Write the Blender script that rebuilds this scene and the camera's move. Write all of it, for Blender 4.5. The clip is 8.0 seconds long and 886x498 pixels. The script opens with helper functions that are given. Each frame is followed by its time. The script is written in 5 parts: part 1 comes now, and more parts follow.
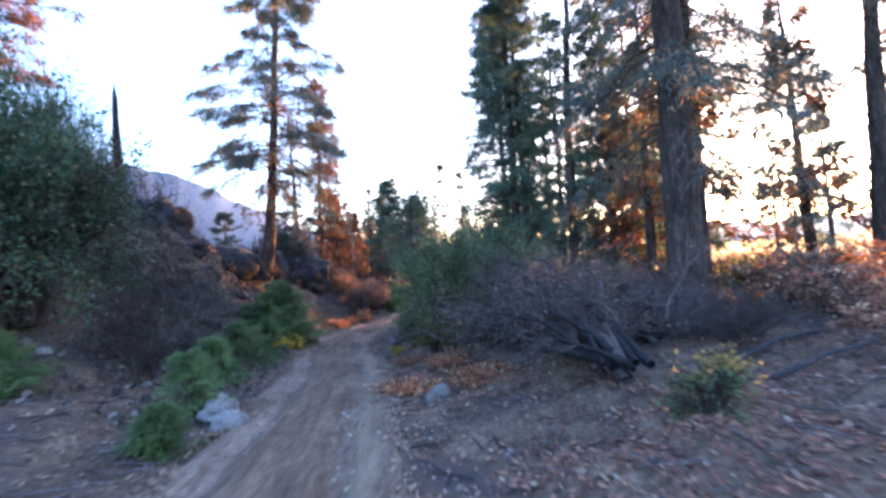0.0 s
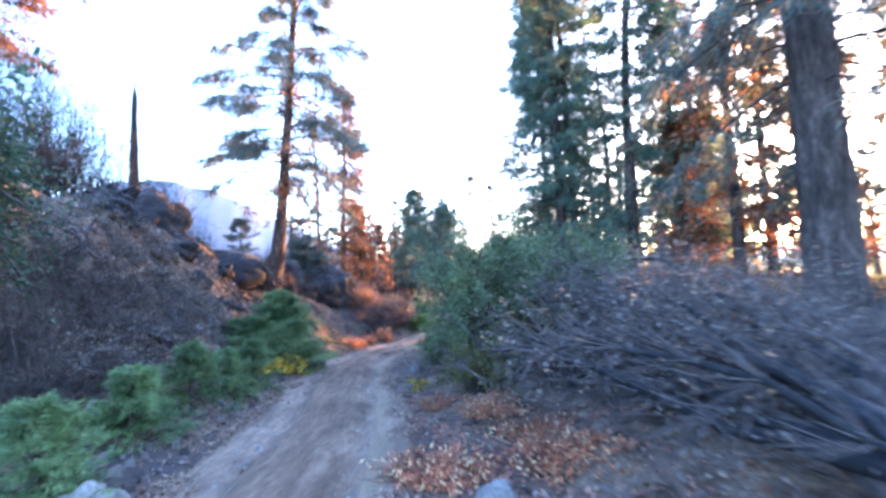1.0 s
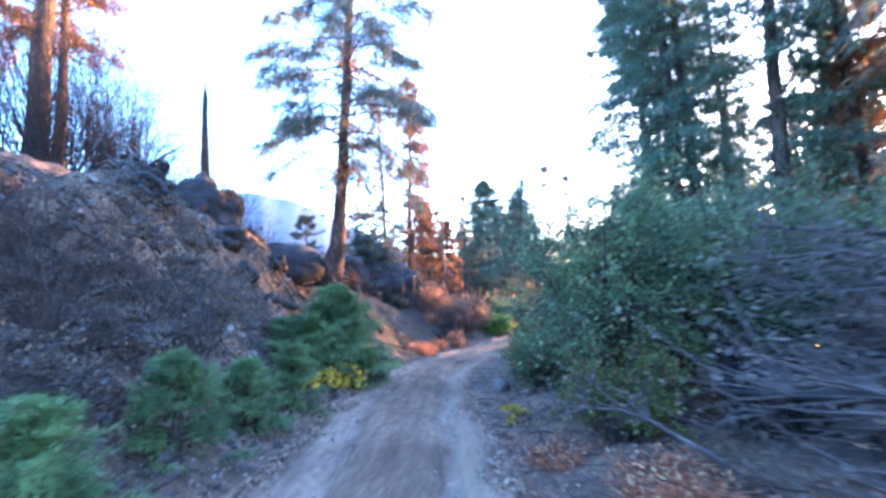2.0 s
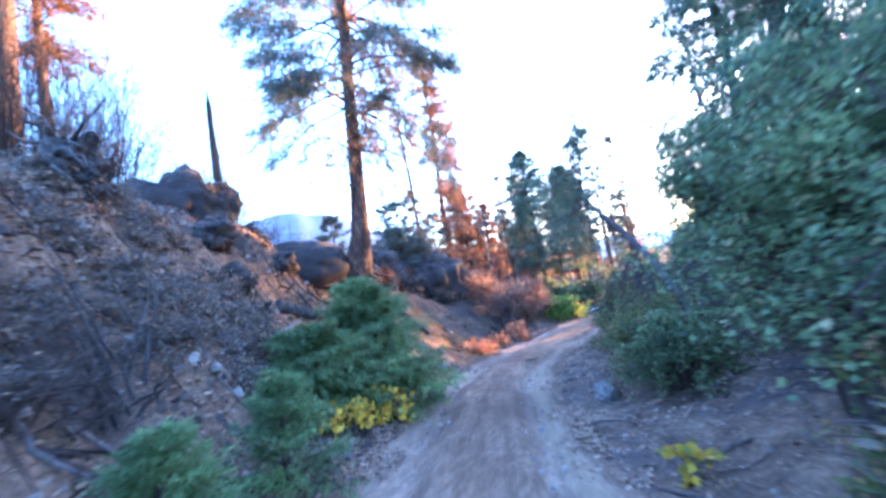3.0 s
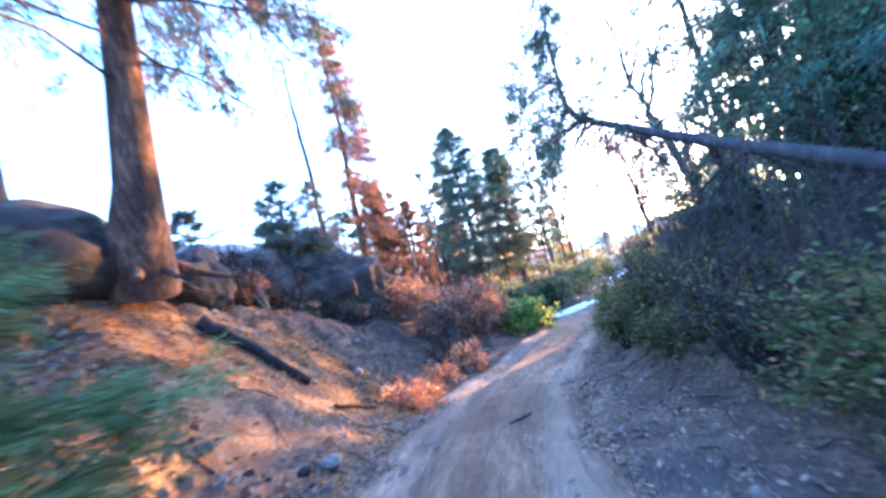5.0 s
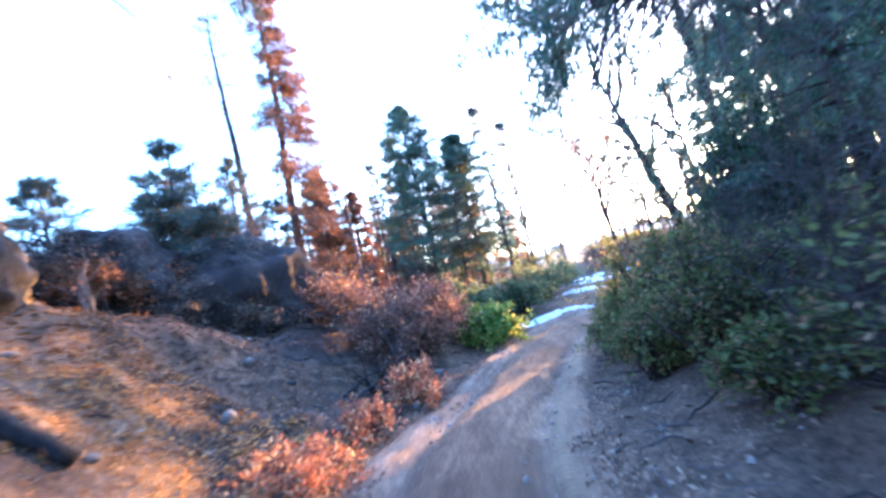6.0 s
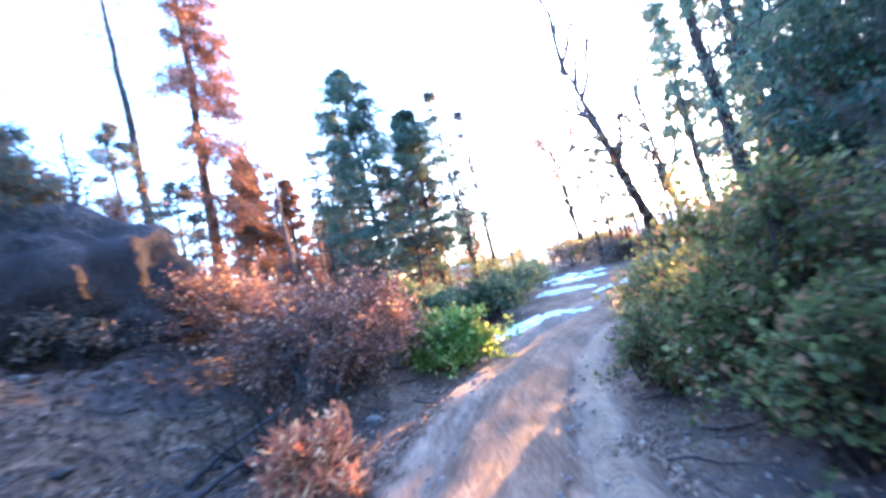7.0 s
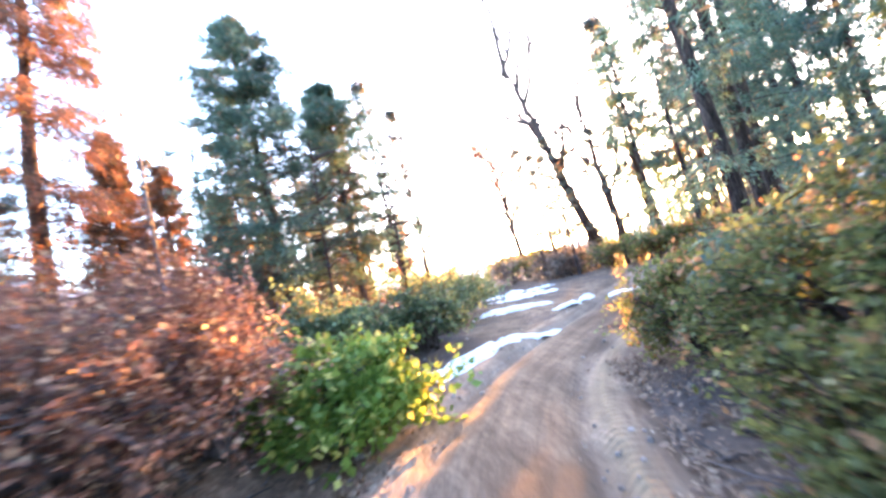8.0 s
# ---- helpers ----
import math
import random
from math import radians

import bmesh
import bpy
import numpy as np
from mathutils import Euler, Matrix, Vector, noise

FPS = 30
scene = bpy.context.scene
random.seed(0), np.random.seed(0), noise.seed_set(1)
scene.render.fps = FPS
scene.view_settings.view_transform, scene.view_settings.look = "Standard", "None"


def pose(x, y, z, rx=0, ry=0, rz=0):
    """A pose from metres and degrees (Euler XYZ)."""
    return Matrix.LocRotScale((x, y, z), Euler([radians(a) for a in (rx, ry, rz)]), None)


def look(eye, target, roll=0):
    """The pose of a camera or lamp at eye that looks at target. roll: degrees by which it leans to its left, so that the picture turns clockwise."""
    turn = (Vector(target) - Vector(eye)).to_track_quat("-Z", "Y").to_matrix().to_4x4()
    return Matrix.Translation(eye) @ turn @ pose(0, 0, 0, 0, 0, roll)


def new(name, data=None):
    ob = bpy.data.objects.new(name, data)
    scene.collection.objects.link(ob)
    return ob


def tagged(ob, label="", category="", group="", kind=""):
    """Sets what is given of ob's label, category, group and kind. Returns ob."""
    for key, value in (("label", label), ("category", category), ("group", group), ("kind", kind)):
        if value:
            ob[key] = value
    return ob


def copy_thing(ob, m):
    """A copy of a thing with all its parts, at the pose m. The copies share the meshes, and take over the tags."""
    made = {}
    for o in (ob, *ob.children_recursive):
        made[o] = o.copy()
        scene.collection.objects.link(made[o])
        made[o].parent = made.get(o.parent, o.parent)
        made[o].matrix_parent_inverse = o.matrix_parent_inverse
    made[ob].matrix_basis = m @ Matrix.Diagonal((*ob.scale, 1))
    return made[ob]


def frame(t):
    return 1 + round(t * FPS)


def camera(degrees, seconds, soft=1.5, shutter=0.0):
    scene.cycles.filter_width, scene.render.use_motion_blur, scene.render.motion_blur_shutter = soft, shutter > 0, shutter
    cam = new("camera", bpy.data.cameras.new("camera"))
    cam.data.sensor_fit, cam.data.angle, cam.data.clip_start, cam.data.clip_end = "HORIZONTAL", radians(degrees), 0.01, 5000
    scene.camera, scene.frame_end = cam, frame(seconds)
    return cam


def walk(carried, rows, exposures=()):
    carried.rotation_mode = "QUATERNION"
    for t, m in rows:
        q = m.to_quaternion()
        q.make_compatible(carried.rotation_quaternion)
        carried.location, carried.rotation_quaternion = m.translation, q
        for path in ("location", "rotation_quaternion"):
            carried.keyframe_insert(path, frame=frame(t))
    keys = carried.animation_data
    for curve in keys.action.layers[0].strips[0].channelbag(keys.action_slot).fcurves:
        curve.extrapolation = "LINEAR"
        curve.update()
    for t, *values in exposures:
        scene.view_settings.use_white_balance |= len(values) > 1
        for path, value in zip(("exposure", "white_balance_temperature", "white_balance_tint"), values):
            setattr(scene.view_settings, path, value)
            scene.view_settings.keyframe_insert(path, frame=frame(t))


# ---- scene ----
# ---------------------------------------------------------------- camera
cam = camera(94.2, 8.0, soft=2.8, shutter=0.5)
METRES, EYE = 25.0, 1.67
ROWS = [
    (0.0, 0.0, 0.0, 0.0, 0.11, 1.69, 3.61),
    (0.5, -0.0049, 0.0576, -0.0062, 1.06, 3.44, 3.51),
    (1.0, -0.013, 0.1145, -0.0106, 3.68, 4.51, 2.18),
    (1.5, -0.0279, 0.1676, -0.016, 8.82, 5.42, 1.41),
    (2.0, -0.0445, 0.2222, -0.0208, 12.87, 5.29, 2.32),
    (3.5, -0.107, 0.3977, -0.0368, 18.59, 5.11, 12.65),
    (4.0, -0.123, 0.4597, -0.0431, 15.23, 4.52, 14.14),
    (4.5, -0.1369, 0.516, -0.0479, 11.92, 5.67, 14.56),
    (6.0, -0.1555, 0.7033, -0.0616, 1.94, 5.71, 13.1),
    (6.5, -0.1561, 0.7681, -0.0657, -0.66, 5.68, 13.69),
    (7.0, -0.1517, 0.8376, -0.07, -4.22, 5.34, 13.74),
    (7.5, -0.1426, 0.9032, -0.0749, -8.72, 5.48, 13.71),
    (8.0, -0.1276, 0.9734, -0.0789, -13.7, 6.14, 13.69),
]
walk(cam, [(t, pose(0, 0, EYE) @ pose(METRES * x, METRES * y, METRES * z, 90 + pitch, roll, yaw)) for t, x, y, z, yaw, pitch, roll in ROWS],
     [(0.0, 3.75, 5200, 27), (0.5, 4.5, 5150, 27), (1.5, 4.75, 4620, 21), (3.5, 4.98, 4450, 24), (6.0, 4.72, 4420, 19), (6.6, 4.98, 4485, 20.5), (7.2, 5.05, 4550, 22), (8.0, 5.3, 5750, 23)])

# ---------------------------------------------------------------- light
SUN_AZ, SUN_EL = radians(38.2), radians(5.5)
world = bpy.data.worlds.new("sky")
scene.world = world
world.use_nodes = True
wn = world.node_tree
sky = wn.nodes.new("ShaderNodeTexSky")
sky.sky_type = "NISHITA"
sky.sun_disc = False
sky.sun_elevation, sky.sun_rotation = SUN_EL, SUN_AZ
sky.air_density, sky.dust_density, sky.ozone_density = 1.0, 2.4, 1.6
wn.links.new(sky.outputs[0], wn.nodes["Background"].inputs[0])
wn.nodes["Background"].inputs[1].default_value = 0.15
sun_data = bpy.data.lights.new("sun", "SUN")
sun_data.energy, sun_data.angle, sun_data.color = 3.0, radians(0.6), (1.0, 0.42, 0.06)
sun = new("sun", sun_data)
sun.matrix_world = look((70 * math.sin(SUN_AZ) * math.cos(SUN_EL), 70 * math.cos(SUN_AZ) * math.cos(SUN_EL), 70 * math.sin(SUN_EL)), (0, 0, 0))


# ---------------------------------------------------------------- materials
def nodes_of(name):
    m = bpy.data.materials.new(name)
    m.use_nodes = True
    return m, m.node_tree, m.node_tree.nodes["Principled BSDF"]


def noise_node(nt, scale, detail=5.0, rough=0.6, kind="Object"):
    co = nt.nodes.new("ShaderNodeTexCoord")
    n = nt.nodes.new("ShaderNodeTexNoise")
    n.inputs["Scale"].default_value, n.inputs["Detail"].default_value, n.inputs["Roughness"].default_value = scale, detail, rough
    nt.links.new(co.outputs[kind], n.inputs["Vector"])
    return n


def ramp(nt, socket, stops):
    r = nt.nodes.new("ShaderNodeValToRGB")
    while len(r.color_ramp.elements) < len(stops):
        r.color_ramp.elements.new(0.5)
    for e, (p, c) in zip(r.color_ramp.elements, stops):
        e.position, e.color = p, (*c, 1)
    nt.links.new(socket, r.inputs[0])
    return r.outputs[0]


def mix(nt, fac, a, b, blend="MIX"):
    m = nt.nodes.new("ShaderNodeMix")
    m.data_type, m.blend_type = "RGBA", blend
    for value, socket in ((fac, m.inputs[0]), (a, m.inputs[6]), (b, m.inputs[7])):
        if isinstance(value, (int, float)):
            socket.default_value = value
        elif isinstance(value, tuple):
            socket.default_value = (*value, 1)
        else:
            nt.links.new(value, socket)
    return m.outputs[2]


def bump(nt, bsdf, socket, strength, distance):
    b = nt.nodes.new("ShaderNodeBump")
    b.inputs["Strength"].default_value, b.inputs["Distance"].default_value = strength, distance
    nt.links.new(socket, b.inputs["Height"])
    nt.links.new(b.outputs[0], bsdf.inputs["Normal"])


def leaf_material(name, dark, light, odd, odd_share=0.12, through_share=0.35, rough=0.55):
    """Leaves or needles: two tones by leaf, some odd ones, light shining through."""
    m, nt, bsdf = nodes_of(name)
    geo = nt.nodes.new("ShaderNodeNewGeometry")
    info = nt.nodes.new("ShaderNodeObjectInfo")
    big = noise_node(nt, 0.9, 3)
    tone = mix(nt, geo.outputs["Random Per Island"], dark, light)
    patch = ramp(nt, big.outputs[0], [(0.4, (0.6, 0.62, 0.65)), (0.62, (1.15, 1.1, 1.0))])
    tone = mix(nt, 1.0, tone, patch, "MULTIPLY")
    less = nt.nodes.new("ShaderNodeMath")
    less.operation = "LESS_THAN"
    shift = nt.nodes.new("ShaderNodeMath")
    shift.operation = "FRACT"
    add = nt.nodes.new("ShaderNodeMath")
    add.inputs[1].default_value = 0.37
    nt.links.new(geo.outputs["Random Per Island"], add.inputs[0])
    times = nt.nodes.new("ShaderNodeMath")
    times.operation = "MULTIPLY"
    times.inputs[1].default_value = 17.3
    nt.links.new(add.outputs[0], times.inputs[0])
    nt.links.new(times.outputs[0], shift.inputs[0])
    nt.links.new(shift.outputs[0], less.inputs[0])
    less.inputs[1].default_value = odd_share
    tone = mix(nt, less.outputs[0], tone, odd)
    hue = nt.nodes.new("ShaderNodeHueSaturation")
    span = nt.nodes.new("ShaderNodeMapRange")
    span.inputs[3].default_value, span.inputs[4].default_value = 0.8, 1.2
    nt.links.new(info.outputs["Random"], span.inputs[0])
    nt.links.new(span.outputs[0], hue.inputs["Value"])
    nt.links.new(tone, hue.inputs["Color"])
    nt.links.new(hue.outputs[0], bsdf.inputs["Base Color"])
    bsdf.inputs["Roughness"].default_value = rough
    bsdf.inputs["Specular IOR Level"].default_value = 0.35
    back = nt.nodes.new("ShaderNodeBsdfTranslucent")
    nt.links.new(hue.outputs[0], back.inputs[0])
    both = nt.nodes.new("ShaderNodeMixShader")
    both.inputs[0].default_value = through_share
    nt.links.new(bsdf.outputs[0], both.inputs[1])
    nt.links.new(back.outputs[0], both.inputs[2])
    nt.links.new(both.outputs[0], nt.nodes["Material Output"].inputs[0])
    return m


def rough_material(name, stops, scale, fine, depth, rough=0.9, stretch=None, stain=None):
    """Bark, soil, rock: a large and a small noise for colour, and relief."""
    m, nt, bsdf = nodes_of(name)
    a, b = noise_node(nt, scale, 6, 0.65), noise_node(nt, fine, 5, 0.7)
    if stretch:
        for n in (a, b):
            mp = nt.nodes.new("ShaderNodeMapping")
            mp.inputs["Scale"].default_value = stretch
            co = nt.nodes.new("ShaderNodeTexCoord")
            nt.links.new(co.outputs["Object"], mp.inputs[0])
            nt.links.new(mp.outputs[0], n.inputs["Vector"])
    both = mix(nt, 0.5, a.outputs["Color"], b.outputs["Color"])
    tone = ramp(nt, both, stops)
    if stain:
        s = noise_node(nt, scale * 0.23, 4, 0.55)
        tone = mix(nt, ramp(nt, s.outputs[0], [(0.5, (0, 0, 0)), (0.62, (1, 1, 1))]), tone, stain)
    nt.links.new(tone, bsdf.inputs["Base Color"])
    bsdf.inputs["Roughness"].default_value = rough
    bsdf.inputs["Specular IOR Level"].default_value = 0.25
    bump(nt, bsdf, both, 0.9, depth)
    return m


def island_material(name, stops, rough=0.85):
    """Loose litter: a tone for each piece."""
    m, nt, bsdf = nodes_of(name)
    geo = nt.nodes.new("ShaderNodeNewGeometry")
    nt.links.new(ramp(nt, geo.outputs["Random Per Island"], stops), bsdf.inputs["Base Color"])
    bsdf.inputs["Roughness"].default_value = rough
    bsdf.inputs["Specular IOR Level"].default_value = 0.25
    return m


SOIL = rough_material("soil_with_litter", [(0.37, (0.024, 0.016, 0.013)), (0.46, (0.076, 0.051, 0.036)), (0.54, (0.16, 0.108, 0.073)), (0.64, (0.32, 0.235, 0.165))], 2.1, 19.0, 0.09, stain=(0.07, 0.055, 0.05))


def maths(nt, how, a, b=0.0, c=0.0):
    m = nt.nodes.new("ShaderNodeMath")
    m.operation = how
    for value, socket in zip((a, b, c), m.inputs):
        if isinstance(value, (int, float)):
            socket.default_value = value
        else:
            nt.links.new(value, socket)
    return m.outputs[0]


def wheel_tracks(m):
    """Paler packed wheel tracks with tread marks, a brown strip between them, dark loose edges and streaks along the way."""
    nt, bsdf = m.node_tree, m.node_tree.nodes["Principled BSDF"]
    old = bsdf.inputs["Base Color"].links[0].from_socket
    grain = nt.nodes["Bump"].inputs["Height"].links[0].from_socket
    side, along = nt.nodes.new("ShaderNodeAttribute"), nt.nodes.new("ShaderNodeAttribute")
    side.attribute_name, along.attribute_name = "side", "along"
    n = noise_node(nt, 1.7, 5, 0.6)
    flow = nt.nodes.new("ShaderNodeCombineXYZ")
    nt.links.new(maths(nt, "MULTIPLY", side.outputs["Fac"], 9.0), flow.inputs[0])
    nt.links.new(maths(nt, "MULTIPLY", along.outputs["Fac"], 0.55), flow.inputs[1])
    streak = nt.nodes.new("ShaderNodeTexNoise")
    streak.inputs["Scale"].default_value, streak.inputs["Detail"].default_value, streak.inputs["Roughness"].default_value = 1.0, 5.0, 0.65
    nt.links.new(flow.outputs[0], streak.inputs["Vector"])
    off = maths(nt, "ABSOLUTE", side.outputs["Fac"])
    place = maths(nt, "MULTIPLY_ADD", n.outputs[0], 0.34, off)
    wear = ramp(nt, place, [(0.2, (0.72, 0.6, 0.5)), (0.5, (0.8, 0.7, 0.6)), (0.64, (1.04, 0.99, 0.94)), (0.84, (1.03, 0.97, 0.9)), (1.0, (0.74, 0.63, 0.54)), (1.25, (0.5, 0.4, 0.33))])
    tone = mix(nt, 1.0, old, wear, "MULTIPLY")
    tone = mix(nt, 1.0, tone, ramp(nt, streak.outputs[0], [(0.3, (0.62, 0.58, 0.55)), (0.5, (1.0, 0.98, 0.96)), (0.7, (1.3, 1.26, 1.2))]), "MULTIPLY")
    # sandy tread marks in one rut
    band = maths(nt, "SUBTRACT", 1.0, maths(nt, "MULTIPLY", maths(nt, "ABSOLUTE", maths(nt, "SUBTRACT", side.outputs["Fac"], 0.56)), 7.0))
    band = maths(nt, "MAXIMUM", band, 0.0)
    skew = maths(nt, "MULTIPLY_ADD", maths(nt, "ABSOLUTE", maths(nt, "SUBTRACT", side.outputs["Fac"], 0.56)), 0.9, along.outputs["Fac"])
    lug = maths(nt, "MULTIPLY", maths(nt, "SINE", maths(nt, "MULTIPLY", skew, 62.0)), maths(nt, "MULTIPLY", band, n.outputs[0]))
    sand = mix(nt, maths(nt, "MULTIPLY", maths(nt, "MULTIPLY", band, streak.outputs[0]), 1.0), tone, (0.24, 0.18, 0.105))
    nt.links.new(sand, bsdf.inputs["Base Color"])
    relief = maths(nt, "MULTIPLY_ADD", lug, 0.22, maths(nt, "MULTIPLY_ADD", streak.outputs[0], 0.5, grain))
    nt.links.new(relief, nt.nodes["Bump"].inputs["Height"])
    return m


ROAD = rough_material("packed_dirt", [(0.37, (0.085, 0.064, 0.05)), (0.5, (0.19, 0.148, 0.116)), (0.62, (0.33, 0.268, 0.212))], 1.1, 9.0, 0.05, stretch=(1.8, 0.4, 1.0), stain=(0.12, 0.09, 0.07))
wheel_tracks(ROAD)
BARK = rough_material("grey_brown_bark", [(0.4, (0.01, 0.008, 0.007)), (0.5, (0.042, 0.031, 0.026)), (0.61, (0.125, 0.095, 0.08))], 5.0, 22.0, 0.05, stretch=(1, 1, 0.22))
BARK_RED = rough_material("plated_orange_bark", [(0.4, (0.012, 0.008, 0.007)), (0.5, (0.062, 0.036, 0.028)), (0.61, (0.19, 0.11, 0.075))], 4.0, 18.0, 0.06, stretch=(1, 1, 0.3))
TWIG = rough_material("dark_dry_twigs", [(0.38, (0.02, 0.015, 0.014)), (0.5, (0.064, 0.049, 0.044)), (0.63, (0.15, 0.122, 0.112))], 5.0, 22.0, 0.01)
CHAR = rough_material("charred_wood", [(0.3, (0.012, 0.011, 0.012)), (0.5, (0.04, 0.036, 0.037)), (0.7, (0.1, 0.09, 0.09))], 5.0, 24.0, 0.03, stretch=(1, 1, 0.25))
SOOT = rough_material("sooty_black_wood", [(0.38, (0.005, 0.005, 0.006)), (0.5, (0.014, 0.013, 0.014)), (0.63, (0.04, 0.037, 0.038))], 5.0, 24.0, 0.03, stretch=(1, 1, 0.25))
DEADWOOD = rough_material("weathered_grey_wood", [(0.3, (0.035, 0.03, 0.031)), (0.5, (0.105, 0.092, 0.092)), (0.7, (0.26, 0.23, 0.225))], 6.0, 30.0, 0.02)
ROCK = rough_material("granite", [(0.38, (0.06, 0.052, 0.047)), (0.5, (0.15, 0.132, 0.118)), (0.62, (0.29, 0.26, 0.23))], 2.0, 24.0, 0.03, stain=(0.09, 0.085, 0.085))
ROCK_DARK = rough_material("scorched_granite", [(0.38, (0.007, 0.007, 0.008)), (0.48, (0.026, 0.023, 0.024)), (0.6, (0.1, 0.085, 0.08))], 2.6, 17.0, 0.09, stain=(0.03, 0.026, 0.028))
ROCK_PALE = rough_material("pale_granite", [(0.36, (0.1, 0.09, 0.082)), (0.5, (0.26, 0.24, 0.22)), (0.62, (0.46, 0.43, 0.4))], 2.6, 26.0, 0.04, stain=(0.16, 0.14, 0.125))
SNOW = rough_material("old_snow", [(0.3, (0.62, 0.64, 0.68)), (0.6, (0.82, 0.84, 0.87))], 3.0, 30.0, 0.02, rough=0.7)
YOUNGFIR = leaf_material("young_fir_needles", (0.09, 0.15, 0.058), (0.23, 0.32, 0.125), (0.2, 0.19, 0.1), 0.06, 0.35)
FIR = leaf_material("blue_green_needles", (0.06, 0.115, 0.085), (0.15, 0.24, 0.17), (0.26, 0.18, 0.1), 0.07, 0.45)
PINE = leaf_material("grey_green_needles", (0.065, 0.095, 0.085), (0.155, 0.195, 0.165), (0.34, 0.17, 0.07), 0.13, 0.4)
RUST = leaf_material("scorched_rust_needles", (0.14, 0.062, 0.035), (0.32, 0.15, 0.075), (0.07, 0.08, 0.05), 0.15, 0.35)
ORANGE = leaf_material("orange_dead_needles", (0.16, 0.065, 0.018), (0.29, 0.13, 0.035), (0.1, 0.06, 0.035), 0.1, 0.4)
OLIVE = leaf_material("dull_green_leaves", (0.115, 0.145, 0.05), (0.26, 0.285, 0.095), (0.34, 0.2, 0.1), 0.16, 0.5)
BUSHGREEN = leaf_material("manzanita_leaves", (0.082, 0.128, 0.064), (0.205, 0.265, 0.122), (0.28, 0.25, 0.13), 0.08, 0.42)
OAKLEAF = leaf_material("dark_oak_leaves", (0.042, 0.082, 0.05), (0.12, 0.18, 0.09), (0.2, 0.17, 0.08), 0.08, 0.4)
BRIGHT = leaf_material("fresh_green_leaves", (0.09, 0.17, 0.03), (0.24, 0.34, 0.07), (0.42, 0.4, 0.1), 0.15, 0.4)
YELLOW = leaf_material("yellow_autumn_leaves", (0.55, 0.36, 0.03), (0.8, 0.58, 0.07), (0.3, 0.3, 0.06), 0.12, 0.4)
REDBROWN = leaf_material("red_brown_dry_leaves", (0.17, 0.08, 0.06), (0.37, 0.2, 0.14), (0.52, 0.36, 0.23), 0.16, 0.38)
FERN = leaf_material("dry_pink_fern", (0.32, 0.105, 0.055), (0.55, 0.24, 0.125), (0.68, 0.46, 0.24), 0.2, 0.4)
GREYBRUSH = leaf_material("grey_withered_leaves", (0.1, 0.085, 0.075), (0.23, 0.195, 0.165), (0.28, 0.18, 0.11), 0.14, 0.25)
STRAW = leaf_material("dry_straw_grass", (0.36, 0.19, 0.065), (0.6, 0.36, 0.14), (0.24, 0.12, 0.05), 0.2, 0.35)
LITTER = island_material("fallen_leaves", [(0.0, (0.09, 0.055, 0.04)), (0.4, (0.2, 0.13, 0.09)), (0.8, (0.25, 0.17, 0.115)), (1.0, (0.33, 0.25, 0.18))])
NEEDLE = island_material("fallen_needles", [(0.0, (0.22, 0.09, 0.025)), (0.5, (0.42, 0.19, 0.05)), (1.0, (0.55, 0.3, 0.09))])
CLOD = island_material("crumbled_earth", [(0.0, (0.03, 0.025, 0.023)), (0.55, (0.1, 0.078, 0.066)), (0.85, (0.17, 0.14, 0.12)), (1.0, (0.27, 0.235, 0.21))])
SOOTLITTER = island_material("burnt_twigs", [(0.0, (0.02, 0.019, 0.02)), (0.6, (0.05, 0.046, 0.046)), (1.0, (0.12, 0.1, 0.09))])
BRACKEN = island_material("dead_bracken", [(0.0, (0.12, 0.05, 0.035)), (0.6, (0.21, 0.1, 0.065)), (1.0, (0.31, 0.165, 0.105))])
PEBBLE = island_material("small_stones", [(0.0, (0.14, 0.12, 0.11)), (0.6, (0.2, 0.165, 0.14)), (1.0, (0.29, 0.245, 0.21))])


# ---------------------------------------------------------------- mesh helpers
def rng_of(seed):
    return np.random.default_rng(seed)


def unit(v):
    return v / np.maximum(np.linalg.norm(v, axis=-1, keepdims=True), 1e-9)


class Buf:
    """Vertices and four-cornered faces, gathered before they become one mesh."""

    def __init__(self):
        self.v, self.f, self.n = [], [], 0

    def add(self, v, f):
        self.v.append(v)
        self.f.append(f + self.n)
        self.n += len(v)


def make(name, buf, material, parent=None, label="", smooth=True):
    me = bpy.data.meshes.new(name)
    me.from_pydata(np.concatenate(buf.v).tolist(), [], np.concatenate(buf.f).tolist())
    me.materials.append(material)
    if smooth:
        me.polygons.foreach_set("use_smooth", np.ones(len(me.polygons), bool))
    me.update()
    ob = new(name, me)
    ob.parent = parent
    if label:
        ob["label"] = label
    return ob


